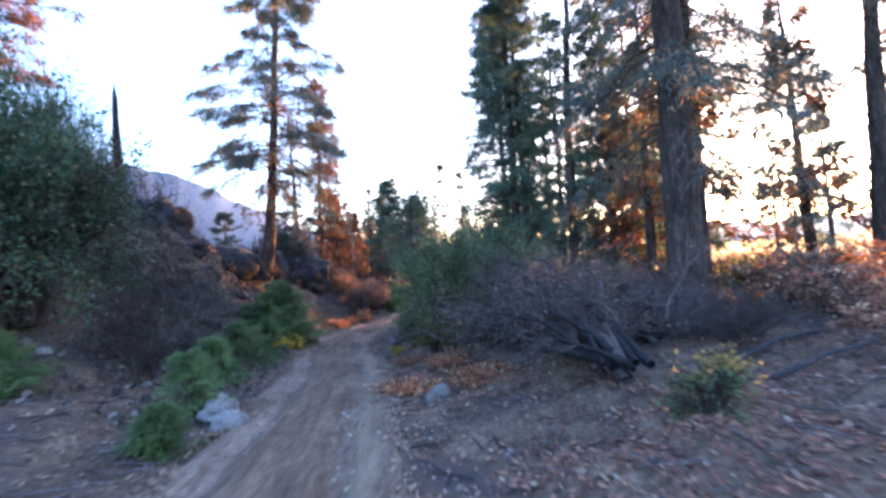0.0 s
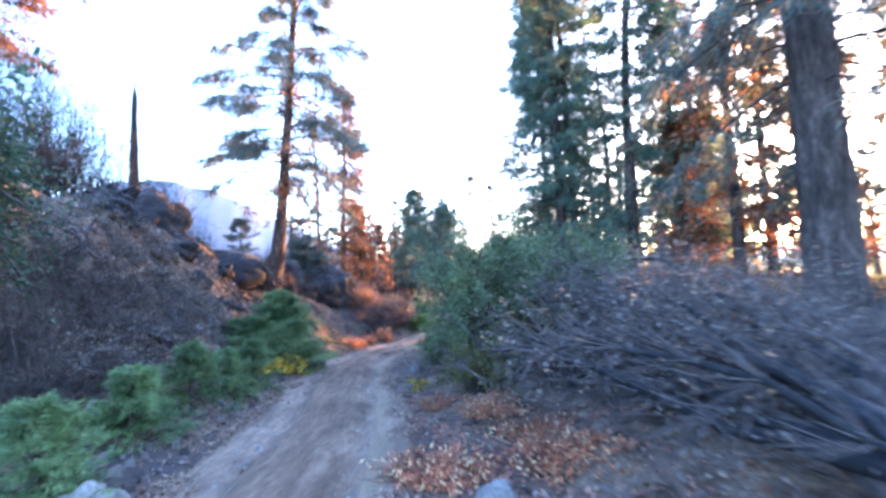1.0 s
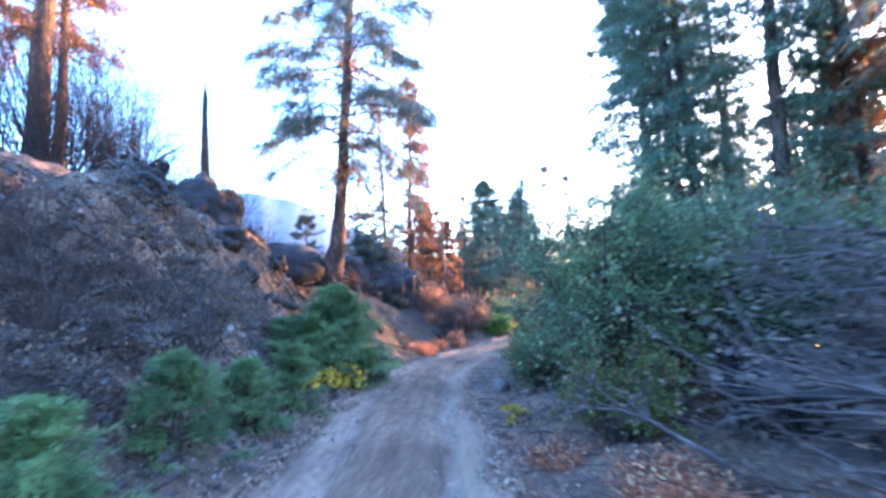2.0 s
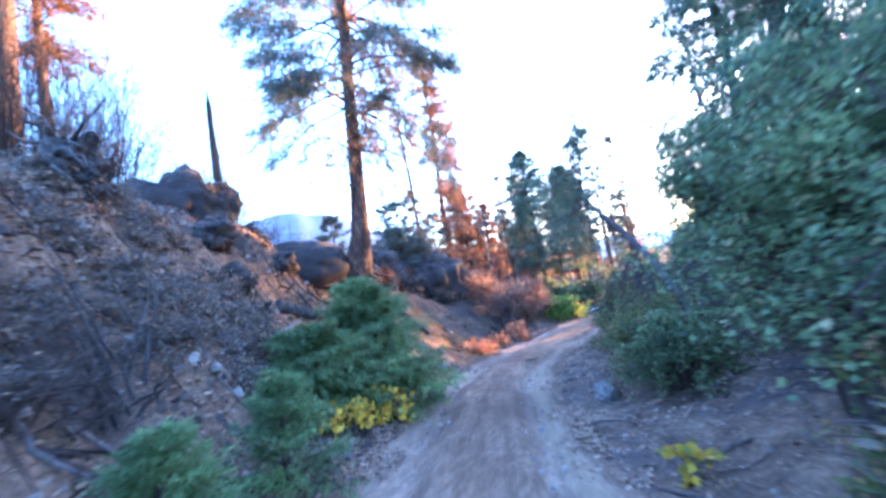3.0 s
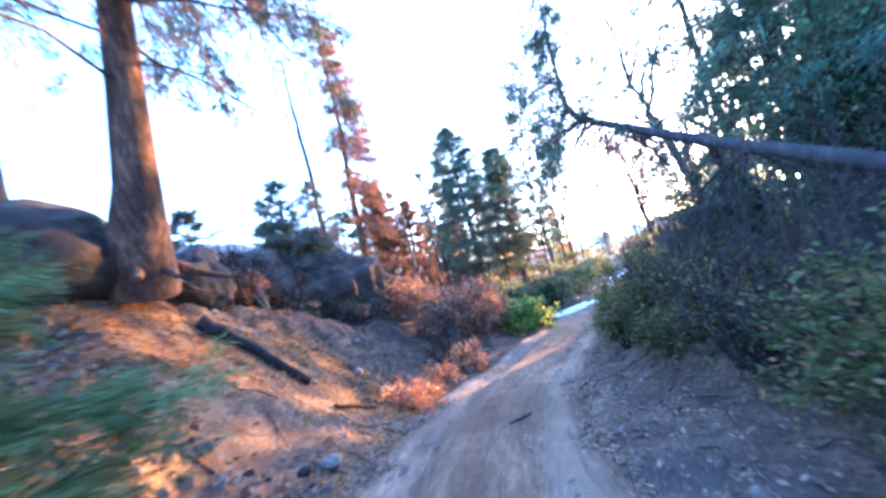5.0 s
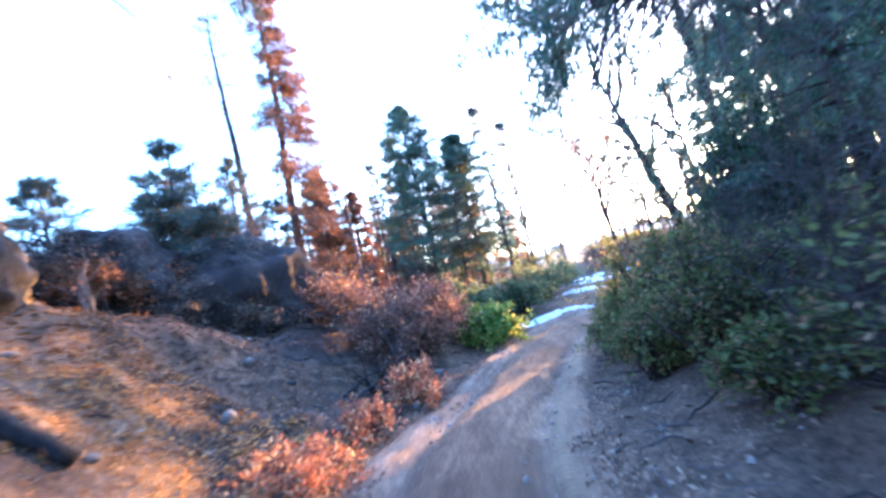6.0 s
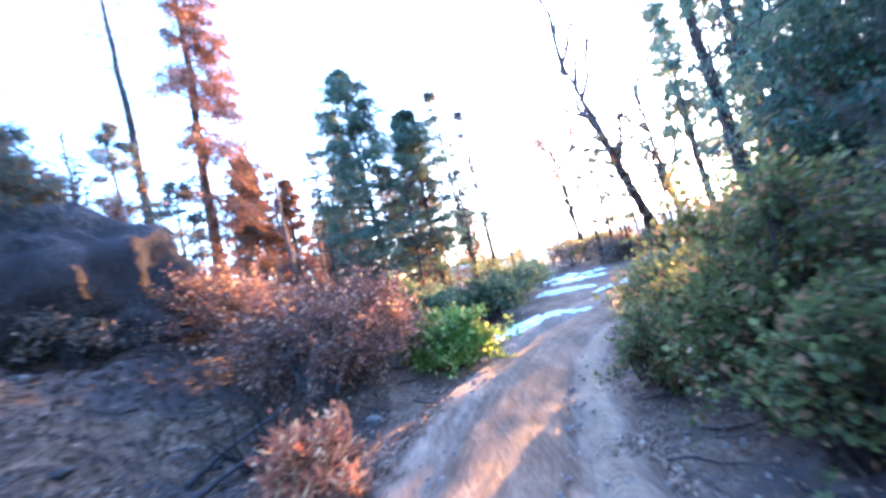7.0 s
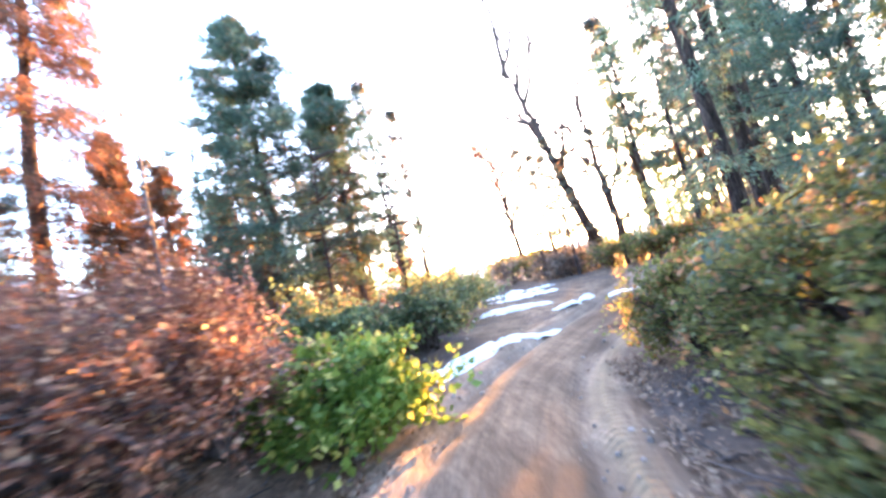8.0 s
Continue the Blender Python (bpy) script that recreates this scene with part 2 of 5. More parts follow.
def tubes(buf, path, radius, sides=5):
    """Bent tapered rods. path: (n, k, 3), radius: (n, k)."""
    n, k, _ = path.shape
    tan = unit(np.gradient(path, axis=1))
    ref = np.where(np.abs(tan[:, :1, 2:]) > 0.8, np.array([1.0, 0, 0]), np.array([0, 0, 1.0]))
    a = unit(np.cross(tan, ref))
    b = np.cross(tan, a)
    ang = np.arange(sides) / sides * 2 * np.pi
    ring = path[:, :, None] + radius[:, :, None, None] * (np.cos(ang)[:, None] * a[:, :, None] + np.sin(ang)[:, None] * b[:, :, None])
    i = np.arange(n)[:, None, None] * k * sides + np.arange(k - 1)[None, :, None] * sides
    j, jn = np.arange(sides)[None, None], (np.arange(sides)[None, None] + 1) % sides
    buf.add(ring.reshape(-1, 3), np.stack([i + j, i + jn, i + sides + jn, i + sides + j], -1).reshape(-1, 4))


def blades(buf, at, along, length, width, normal):
    """Diamond-shaped leaves."""
    side = unit(np.cross(along, normal)) * width[:, None]
    mid = at + along * (length * 0.45)[:, None]
    v = np.stack([at, mid + side, at + along * length[:, None], mid - side], 1).reshape(-1, 3)
    buf.add(v, np.arange(len(at) * 4).reshape(-1, 4))


def lattice(x, y, seed):
    """Smooth value noise from -1 to 1."""
    xi, yi = np.floor(x).astype(np.int64), np.floor(y).astype(np.int64)
    fx, fy = x - xi, y - yi
    fx, fy = fx * fx * (3 - 2 * fx), fy * fy * (3 - 2 * fy)

    def val(i, j):
        h = (i * 374761393 + j * 668265263 + seed * 974634777) & 0x7FFFFFFF
        h = ((h ^ (h >> 13)) * 1274126177) & 0x7FFFFFFF
        return ((h ^ (h >> 16)) & 0xFFFF) / 32767.5 - 1

    return (val(xi, yi) * (1 - fx) + val(xi + 1, yi) * fx) * (1 - fy) + (val(xi, yi + 1) * (1 - fx) + val(xi + 1, yi + 1) * fx) * fy


def rocky(x, y, scale, octaves, seed):
    return sum(lattice(x * scale * 2 ** o, y * scale * 2 ** o, seed + o) / 2 ** o for o in range(octaves))


# ---------------------------------------------------------------- lie of the land
ROAD_Y = (-30, -5, 4.5, 8, 10.5, 12.5, 15, 17, 19.6, 22.5, 25, 27.5, 29, 30, 31, 32, 33.5, 36, 40, 60, 120)
ROAD_X = (0.6, -0.15, -1.75, -2.35, -2.9, -3.5, -4.0, -4.4, -4.45, -4.1, -3.3, -2.3, -1.5, -0.7, 0.4, 1.7, 3.7, 6.8, 11.5, 32, 90)
LEVEL_Y = (-30, 0, 2.9, 5.6, 9.9, 12.9, 17.6, 20.9, 24.3, 30, 36, 42, 60, 120)
LEVEL_Z = (1.0, 0.17, -0.1, -0.35, -0.75, -1.03, -1.37, -1.58, -1.78, -1.7, -1.5, -1.2, -0.8, -0.8)
HALF = 1.25
LEFT_D = (0, 1, 2, 4, 7, 12, 18, 30, 60)
LEFT = (
    (-20, (0, 0.1, 0.2, 0.5, 1.2, 2.4, 4, 6, 7)),
    (0, (0, 0.1, 0.2, 0.6, 1.4, 2.8, 4.5, 6.5, 8)),
    (5, (0, 0.1, 0.3, 0.9, 2.2, 4.4, 6, 8, 9)),
    (9, (0, 0.25, 1.0, 3.2, 4.7, 6.2, 7.5, 9, 9)),
    (12, (0, 0.3, 1.4, 3.9, 5.1, 6.5, 8, 9.5, 9)),
    (16, (0, 0.3, 1.6, 3.7, 5.0, 6.7, 8.2, 9.3, 8)),
    (18.5, (0, 0.3, 1.5, 3.1, 4.4, 6.3, 8.2, 9, 7)),
    (21, (0, 0.2, 0.9, 2.6, 3.7, 5.6, 7.6, 8.6, 5)),
    (25, (0, 0.1, 0.45, 2.1, 2.9, 3.6, 5, 5, 2)),
    (29, (0, 0.1, 0.35, 1.3, 2.1, 2.4, 2.4, 1.5, -3)),
    (34, (0, 0.2, 0.6, 1.3, 1.7, 2.0, 2.0, 0, -6)),
    (45, (0, 0.2, 0.5, 1.0, 1.5, 1.4, 0.5, -3, -9)),
    (90, (0, 0, 0, 0, 0, -1, -3, -6, -12)),
)
RIGHT_D = (0, 1, 2, 4, 8, 14, 25, 60)
RIGHT = (
    (-20, (0, 0, 0.05, 0.2, 0.5, 0.8, 1, 1)),
    (10, (0, 0, 0.05, 0.25, 0.7, 0.9, 1, 0)),
    (18, (0, 0.1, 0.25, 0.45, 0.7, 0.8, 0.8, 0)),
    (26, (0, 0.15, 0.35, 0.5, 0.6, 0.7, 0.6, 0)),
    (36, (0, 0.2, 0.3, 0.4, 0.5, 0.5, 0.5, 0)),
    (90, (0, 0, 0, 0, 0, 0, 0, 0)),
)


def smooth_interp(v, xs, ys):
    """Interpolation that is rounded at the knots."""
    e = 0.9
    return (np.interp(v - e, xs, ys) + 2 * np.interp(v, xs, ys) + np.interp(v + e, xs, ys)) / 4


def road_x(y):
    return smooth_interp(y, ROAD_Y, ROAD_X)


def road_z(y):
    return smooth_interp(y, LEVEL_Y, LEVEL_Z)


def road_half(y):
    slope = (road_x(y + 0.5) - road_x(y - 0.5))
    return HALF * np.interp(y, (5, 12), (0.86, 1.0)) * np.sqrt(1 + slope ** 2)


def profile(d, y, knots, table):
    out, rows = np.zeros_like(d), [np.interp(d, knots, r) for _, r in table]
    ys = [t[0] for t in table]
    for n in range(len(ys) - 1):
        w = np.clip((y - ys[n]) / (ys[n + 1] - ys[n]), 0, 1)
        inside = (y >= ys[n]) & (y < ys[n + 1])
        out = np.where(inside, rows[n] * (1 - w) + rows[n + 1] * w, out)
    out = np.where(y < ys[0], rows[0], out)
    return np.where(y >= ys[-1], rows[-1], out)


def height(x, y):
    """The ground, for arrays."""
    x, y = np.asarray(x, float), np.asarray(y, float)
    s = x - road_x(y)
    half = road_half(y)
    left, right = np.maximum(-s - half, 0), np.maximum(s - half, 0)
    near = np.minimum(np.maximum(-1.85 - x, 0), left)
    left = np.where(y > 24, near + 0.12 * (left - near), left)
    z = road_z(y) + profile(left, y, LEFT_D, LEFT) + profile(right, y, RIGHT_D, RIGHT)
    tilt = 0.05 * np.clip((y - 8) / 4, 0, 1) * np.clip((60 - y) / 20, 0, 1)
    z -= tilt * np.clip(s, -2, 2)
    off = np.maximum(left, right)
    rough = np.clip(off / 1.5, 0, 1)
    z += rough * (0.28 * rocky(x, y, 0.45, 3, 3) + 0.1 * rocky(x, y, 2.3, 3, 9)) + 0.018 * rocky(x, y, 3.0, 2, 5)
    steep = np.clip((left - 1) / 1.5, 0, 1) * np.clip((7 - left) / 2, 0, 1) * np.clip((y - 7) / 2, 0, 1) * np.clip((19 - y) / 2, 0, 1)
    z += steep * 0.34 * rocky(x + 0.4 * z, y, 1.1, 4, 21)
    z += 0.55 * np.exp(-((x + 8.8) / 1.3) ** 2 - ((y - 19.8) / 1.5) ** 2)
    z += 0.75 * np.exp(-((x + 9.4) / 0.95) ** 2 - ((y - 16.6) / 1.1) ** 2)
    far = np.hypot(x, y - 20)
    z -= np.clip((far - 60) / 90, 0, 1) * 9
    z += np.clip((far - 300) / 900, 0, 1) * 40 * (0.6 + 0.4 * rocky(x, y, 0.004, 3, 33))
    z -= 0.12 * np.clip(1.06 - np.abs(s) / half, 0, 0.2) / 0.2
    return z


def gz(x, y):
    return float(height(np.array([x]), np.array([y]))[0])


def spread(lo, hi, step, out_lo, out_hi, grow=1.13):
    mid = list(np.arange(lo, hi, step))
    a, s = mid[0], step
    before, after = [], []
    while a > out_lo:
        s *= grow
        a -= s
        before.append(a)
    a, s = mid[-1], step
    while a < out_hi:
        s *= grow
        a += s
        after.append(a)
    return np.array(before[::-1] + mid + after)


def sheet(xs, ys, zf):
    gx, gy = np.meshgrid(xs, ys)
    v = np.stack([gx, gy, zf(gx, gy)], -1).reshape(-1, 3)
    w = len(xs)
    i = (np.arange(len(ys) - 1)[:, None] * w + np.arange(w - 1)[None]).ravel()
    b = Buf()
    b.add(v, np.stack([i, i + 1, i + w + 1, i + w], 1))
    return b


ground = make("ground", sheet(spread(-14, 6, 0.13, -1800, 1800), spread(1, 33, 0.13, -1200, 2200), height), SOIL)
tagged(ground, "brown forest floor of soil, needles and leaf litter", "ground", kind="structure")


def road_sheet():
    ys, us = np.arange(-9, 60, 0.12), np.linspace(-1.25, 1.25, 31)
    gy, gu = np.meshgrid(ys, us, indexing="ij")
    half = road_half(gy)
    s = gu * half
    x = road_x(gy) + s
    tilt = 0.05 * np.clip((gy - 8) / 4, 0, 1) * np.clip((60 - gy) / 20, 0, 1)
    z = road_z(gy) - tilt * s + 0.02 + 0.045 * np.clip(1 - gu ** 2, 0, 1) + 0.018 * rocky(x, gy, 3.0, 2, 5)
    rel = np.abs(gu) * HALF
    z -= 0.1 * np.exp(-((rel - 0.68) / 0.17) ** 2) * (1 + 0.5 * rocky(x, gy, 0.6, 2, 41))
    z += 0.014 * rocky(x, gy * 0.5, 4.0, 3, 17)
    edge = np.abs(gu) - 0.93 - 0.14 * rocky(x, gy, 0.9, 3, 51)
    z -= 0.35 * np.clip(edge, 0, 0.4)
    v = np.stack([x, gy, z], -1).reshape(-1, 3)
    w = len(us)
    i = (np.arange(len(ys) - 1)[:, None] * w + np.arange(w - 1)[None]).ravel()
    b = Buf()
    b.add(v, np.stack([i, i + 1, i + w + 1, i + w], 1))
    return b


road = make("road", road_sheet(), ROAD)
side_at = road.data.attributes.new("side", "FLOAT", "POINT")
side_at.data.foreach_set("value", np.tile(np.linspace(-1.25, 1.25, 31), len(road.data.vertices) // 31) * 0.78)
along_at = road.data.attributes.new("along", "FLOAT", "POINT")
along_at.data.foreach_set("value", np.repeat(np.arange(-9, 60, 0.12), 31))
tagged(road, "rutted pale dirt track with wheel marks", "dirt road", kind="structure")


def backdrop():
    m, nt, bsdf = nodes_of("ridge_haze_glow")
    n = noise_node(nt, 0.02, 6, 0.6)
    # Haze is put in as a faint bluish glow of the ridge itself.
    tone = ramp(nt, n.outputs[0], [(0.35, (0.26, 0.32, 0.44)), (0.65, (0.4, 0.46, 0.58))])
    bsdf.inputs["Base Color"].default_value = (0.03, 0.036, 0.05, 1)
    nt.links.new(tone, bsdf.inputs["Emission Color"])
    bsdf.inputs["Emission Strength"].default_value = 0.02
    az = np.radians(np.arange(-110, 111, 0.5))
    top = 60 + 260 * np.exp(-((np.degrees(az) + 38) / 17) ** 2) + 9 * rocky(az * 9, az * 0, 1, 4, 61)
    far = 900
    b = Buf()
    rows = []
    for k in np.linspace(0, 1, 9):
        d = far + 500 * k
        z = -30 + (top + 30) * k ** 0.8 + 6 * k * rocky(az * 30, az * 0 + k * 4, 1, 3, 67)
        rows.append(np.stack([np.sin(az) * d, np.cos(az) * d, z], -1))
    v = np.stack(rows).reshape(-1, 3)
    w = len(az)
    i = (np.arange(8)[:, None] * w + np.arange(w - 1)[None]).ravel()
    b.add(v, np.stack([i, i + 1, i + w + 1, i + w], 1))
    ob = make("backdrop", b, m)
    tagged(ob, "wooded ridge beyond the valley, haze put in as blue glow", "hill", kind="structure")


backdrop()


# ---------------------------------------------------------------- kinds of things
def thing(name, x, y, z, label, category, group=""):
    ob = new(name)
    ob.location = (x, y, z)
    ob.empty_display_size = 0.3
    return tagged(ob, label, category, group)


def trunk_line(h, lean, rng, k=16, wobble=0.05, curve=0.0):
    t = np.linspace(0, 1, k)
    p = np.zeros((k, 3))
    p[:, 2] = -0.35 + t * (h + 0.35)
    wob = np.cumsum(rng.normal(0, wobble, (k, 2)), 0) * t[:, None]
    p[:, :2] = np.array(lean)[None] * (t ** (1 + curve))[:, None] + wob
    return t, p


def rough_trunk(buf, p, r, sides, seed, amount=0.1):
    """A trunk with a fluted, uneven outline."""
    b = Buf()
    tubes(b, p[None], r[None], sides)
    v = b.v[0].reshape(len(p), sides, 3)
    off = v - p[:, None]
    ang = np.arange(sides) / sides * 6.283
    bumpy = 1 + amount * rocky(np.cos(ang)[None] * 1.5 + 7, np.sin(ang)[None] * 1.5 + p[:, 2:3] * 0.7, 1.0, 3, seed)
    buf.add((p[:, None] + off * bumpy[..., None]).reshape(-1, 3), b.f[0])


def needles(buf, at, along, rng, count, length, width, droop=0.15, spread_=0.55):
    """Sprays of needles round points of the twigs."""
    n = len(at)
    i = np.repeat(np.arange(n), count)
    d = unit(along[i] + rng.normal(0, spread_, (n * count, 3)) - np.array([0, 0, droop]))
    o = at[i] + rng.normal(0, length * 0.3, (n * count, 3))
    size = rng.uniform(0.6, 1.25, n * count)
    nor = unit(rng.normal(0, 0.6, (n * count, 3)) + np.array([0, 0, 1.0]))
    side = unit(np.cross(d, nor)) * (width * 1.15 * size)[:, None]
    v = np.stack([o - side, o + side, o + d * (length * size)[:, None]], 1).reshape(-1, 3)
    buf.add(v, np.arange(len(v)).reshape(-1, 3))


def conifer(name, label, x, y, h, rt, base, rad, limbs, seed, bark, leaf, droop=0.35, shape=0.8, twigs=10, count=10, spray=(0.24, 0.035),
            lean=(0, 0), sides=12, bare=0.0, rise=0.15, gap=None, curve=0.0, z=None, tops=(0.3, 1.0), category="conifer", group="", low=0.5, single=False, fine=True, feather=0.55, flare=(0.55, 0.45)):
    """A conifer: trunk, limbs, and needles on twigs along the limbs."""
    rng = rng_of(seed)
    root = thing(name, x, y, (gz(x, y) if z is None else z), label, category, group)
    t, p = trunk_line(h, lean, rng, wobble=0.004 * h, curve=curve)
    r = rt * (1 - t) ** 0.75 + 0.02 + rt * flare[0] * np.exp(-t * h / flare[1])
    b = Buf()
    rough_trunk(b, p, r, sides, seed)
    make("trunk", b, bark, root)
    u = np.sort(base + (0.985 - base) * rng.random(limbs) ** 0.78)
    v = (u - base) / (1 - base)
    az = np.arange(limbs) * 2.4 + rng.normal(0, 0.5, limbs)
    if gap is not None:
        keep = np.cos(az - gap[0]) < gap[1]
        u, v, az = u[keep], v[keep], az[keep]
        limbs = len(u)
    long = rad * np.maximum((1 - v) ** shape, 0.07) * np.minimum(1, low + v * 3) * rng.uniform(0.55, 1.15, limbs)
    origin = np.stack([np.interp(u, t, p[:, k]) for k in range(3)], 1)
    out = np.stack([np.cos(az), np.sin(az), 0 * az], 1)
    s = np.linspace(0, 1, 6)
    up = rise * rng.uniform(0.2, 1.6, limbs) + 0.5 * v ** 2
    dr = droop * rng.uniform(0.5, 1.5, limbs) * (1 - 0.6 * v)
    zz = long[:, None] * (up[:, None] * s - dr[:, None] * s ** 2 + 0.3 * dr[:, None] * s ** 3)
    path = origin[:, None] + out[:, None] * (long[:, None] * s)[..., None]
    path[..., 2] += zz
    path += np.cumsum(rng.normal(0, 0.03, path.shape), 1) * long[:, None, None] * 0.5 * (s > 0)[None, :, None]
    rad_l = (0.010 * long + 0.008)[:, None] * (1.05 - s)[None]
    b = Buf()
    if single:
        for one, rr in zip(path, rad_l):
            c = Buf()
            tubes(c, one[None], rr[None] * 0.95, 5)
            make("limb", c, bark, root)
    else:
        tubes(b, path, rad_l, 4 if fine else 3)
    # twigs
    live = np.flatnonzero(rng.random(limbs) >= bare)
    i = np.repeat(live, twigs)
    w = rng.uniform(tops[0], tops[1], len(i))
    k = np.minimum((w * 5).astype(int), 4)
    f = (w * 5 - k)[:, None]
    a = path[i, k] * (1 - f) + path[i, k + 1] * f
    tan = unit(path[i, k + 1] - path[i, k])
    side = unit(np.cross(tan, np.array([0, 0, 1.0]))) * rng.choice([-1, 1], len(i))[:, None]
    d = unit(tan * 0.7 + side * rng.uniform(0.2, 1.0, len(i))[:, None] + rng.normal(0, 0.18, (len(i), 3)))
    tl = (0.36 * long[i] * (1.15 - w) + 0.2 * np.minimum(1, 0.25 + long[i] / 1.2)) * rng.uniform(0.6, 1.3, len(i))
    sag = np.array([0, 0, -1.0]) * (droop * 0.6 * tl)[:, None]
    twig = np.stack([a, a + d * (tl * 0.5)[:, None] + sag * 0.2, a + d * tl[:, None] + sag], 1)
    if fine:
        tubes(b, twig, np.outer(0.006 + 0 * tl, [1, 0.8, 0.3]), 3)
    if len(b.v):
        make("branchwork", b, bark, root)["kind"] = "stuff"
    b = Buf()
    if len(live):
        j = np.repeat(np.arange(len(twig)), count)
        q = rng.uniform(0.05, 1.08, len(j))[:, None]
        at = (1 - q) ** 2 * twig[j, 0] + 2 * q * (1 - q) * twig[j, 1] + q ** 2 * twig[j, 2]
        needles(b, at, unit(twig[j, 2] - twig[j, 0]), rng, 1, spray[0], spray[1], droop * 0.5, feather)
    if len(live):
        make("crown", b, leaf, root, smooth=False)["kind"] = "stuff"
    return root


def snag(name, label, x, y, h, r, seed, bark=None, lean=(0, 0), stubs=8, z=None, stub=0.8, broken=True, group="", top=0.35):
    """A dead standing trunk with a broken tip and stubs of limbs."""
    rng = rng_of(seed)
    root = thing(name, x, y, (gz(x, y) if z is None else z), label, "dead tree", group)
    t, p = trunk_line(h, lean, rng, wobble=0.003 * h)
    rr = r * (1 - (1 - top) * t)
    rr[-1] = 0.01
    if broken:
        rr[-2] *= 0.55
    b = Buf()
    rough_trunk(b, p, rr, 10, seed, 0.18)
    make("trunk", b, bark or CHAR, root)
    if stubs:
        u = rng.uniform(0.3, 0.95, stubs)
        az = rng.uniform(0, 6.28, stubs)
        o = np.stack([np.interp(u, t, p[:, k]) for k in range(3)], 1)
        ln = stub * rng.uniform(0.3, 1.2, stubs)
        d = np.stack([np.cos(az), np.sin(az), rng.uniform(-0.2, 0.6, stubs)], 1)
        s = np.linspace(0, 1, 4)
        path = o[:, None] + d[:, None] * (ln[:, None] * s)[..., None]
        path += np.cumsum(rng.normal(0, 0.05, path.shape), 1) * ln[:, None, None]
        b = Buf()
        tubes(b, path, np.outer(0.015 + 0.02 * ln, [1, 0.8, 0.5, 0.1]), 4)
        make("branchwork", b, bark or CHAR, root)["kind"] = "stuff"
    return root


def bush(name, label, x, y, rx, ry, h, leaves, seed, leaf, wood=None, size=(0.06, 0.02), lumps=34, category="shrub", group="", z=None, lumpy=0.24, flat=0.2, hug=0.5, lift=0.16, stout=0):
    """A leafy shrub: bent stems from the foot, and leaves in uneven clumps at their ends."""
    rng = rng_of(seed)
    root = thing(name, x, y, (gz(x, y) if z is None else z), label, category, group)
    az = rng.uniform(0, 6.283, lumps)
    el = rng.random(lumps) ** 0.8
    q = rng.uniform(0.45, 1.0, lumps)
    c = np.stack([np.cos(az) * np.sqrt(1 - el ** 2 * 0.9) * q * rx, np.sin(az) * np.sqrt(1 - el ** 2 * 0.9) * q * ry, (lift + (1 - lift) * el * q) * h], 1)
    gx, gy = c[:, 0] + x, c[:, 1] + y
    c[:, 2] += hug * (height(gx, gy) - gz(x, y))
    s = np.linspace(0, 1, 5)
    foot = rng.normal(0, 0.12, (lumps, 3)) * np.array([rx, ry, 0])
    foot[:, 2] = -0.05
    path = foot[:, None] * (1 - s)[None, :, None] + c[:, None] * s[None, :, None]
    path[..., 2] += (0.18 * h * np.sin(s * np.pi))[None]
    path[:, 1:-1] += rng.normal(0, 0.05, (lumps, 3, 3)) * h
    b = Buf()
    thick = 0.010 + 0.012 * rng.random(lumps) * h
    thick[:stout] = 0.055
    tubes(b, path, np.outer(thick, [1.2, 0.9, 0.7, 0.45, 0.2]), 6)
    tw = np.repeat(np.arange(lumps), 7)
    e = c[tw] + rng.normal(0, lumpy, (len(tw), 3)) * np.array([rx, ry, h * 0.6])
    st = path[tw, 3]
    tp = np.stack([st, (st + e) / 2 + rng.normal(0, 0.03, e.shape), e], 1)
    tubes(b, tp, np.outer(0.006 + 0.003 * rng.random(len(tw)), [1, 0.7, 0.3]), 3)
    make("branchwork", b, wood or DEADWOOD, root)["kind"] = "stuff"
    i = rng.integers(0, len(tw), leaves)
    f = rng.uniform(0.3, 1.05, leaves)[:, None]
    at = tp[i, 0] * (1 - f) + tp[i, 2] * f + rng.normal(0, 0.35 * lumpy, (leaves, 3)) * np.array([rx, ry, h]) * 0.6
    at[:, 2] = np.maximum(at[:, 2], 0.02 + hug * (height(at[:, 0] + x, at[:, 1] + y) - gz(x, y)))
    d = unit(unit(at - np.array([0, 0, h * 0.3])) * 0.6 + rng.normal(0, 0.7, (leaves, 3)) + np.array([0, 0, flat]))
    sz = rng.uniform(0.6, 1.3, leaves)
    b = Buf()
    blades(b, at, d, size[0] * sz, size[1] * sz, unit(rng.normal(0, 0.7, (leaves, 3)) + np.array([0, 0, 1.0])))
    make("foliage", b, leaf, root, smooth=False)["kind"] = "stuff"
    return root


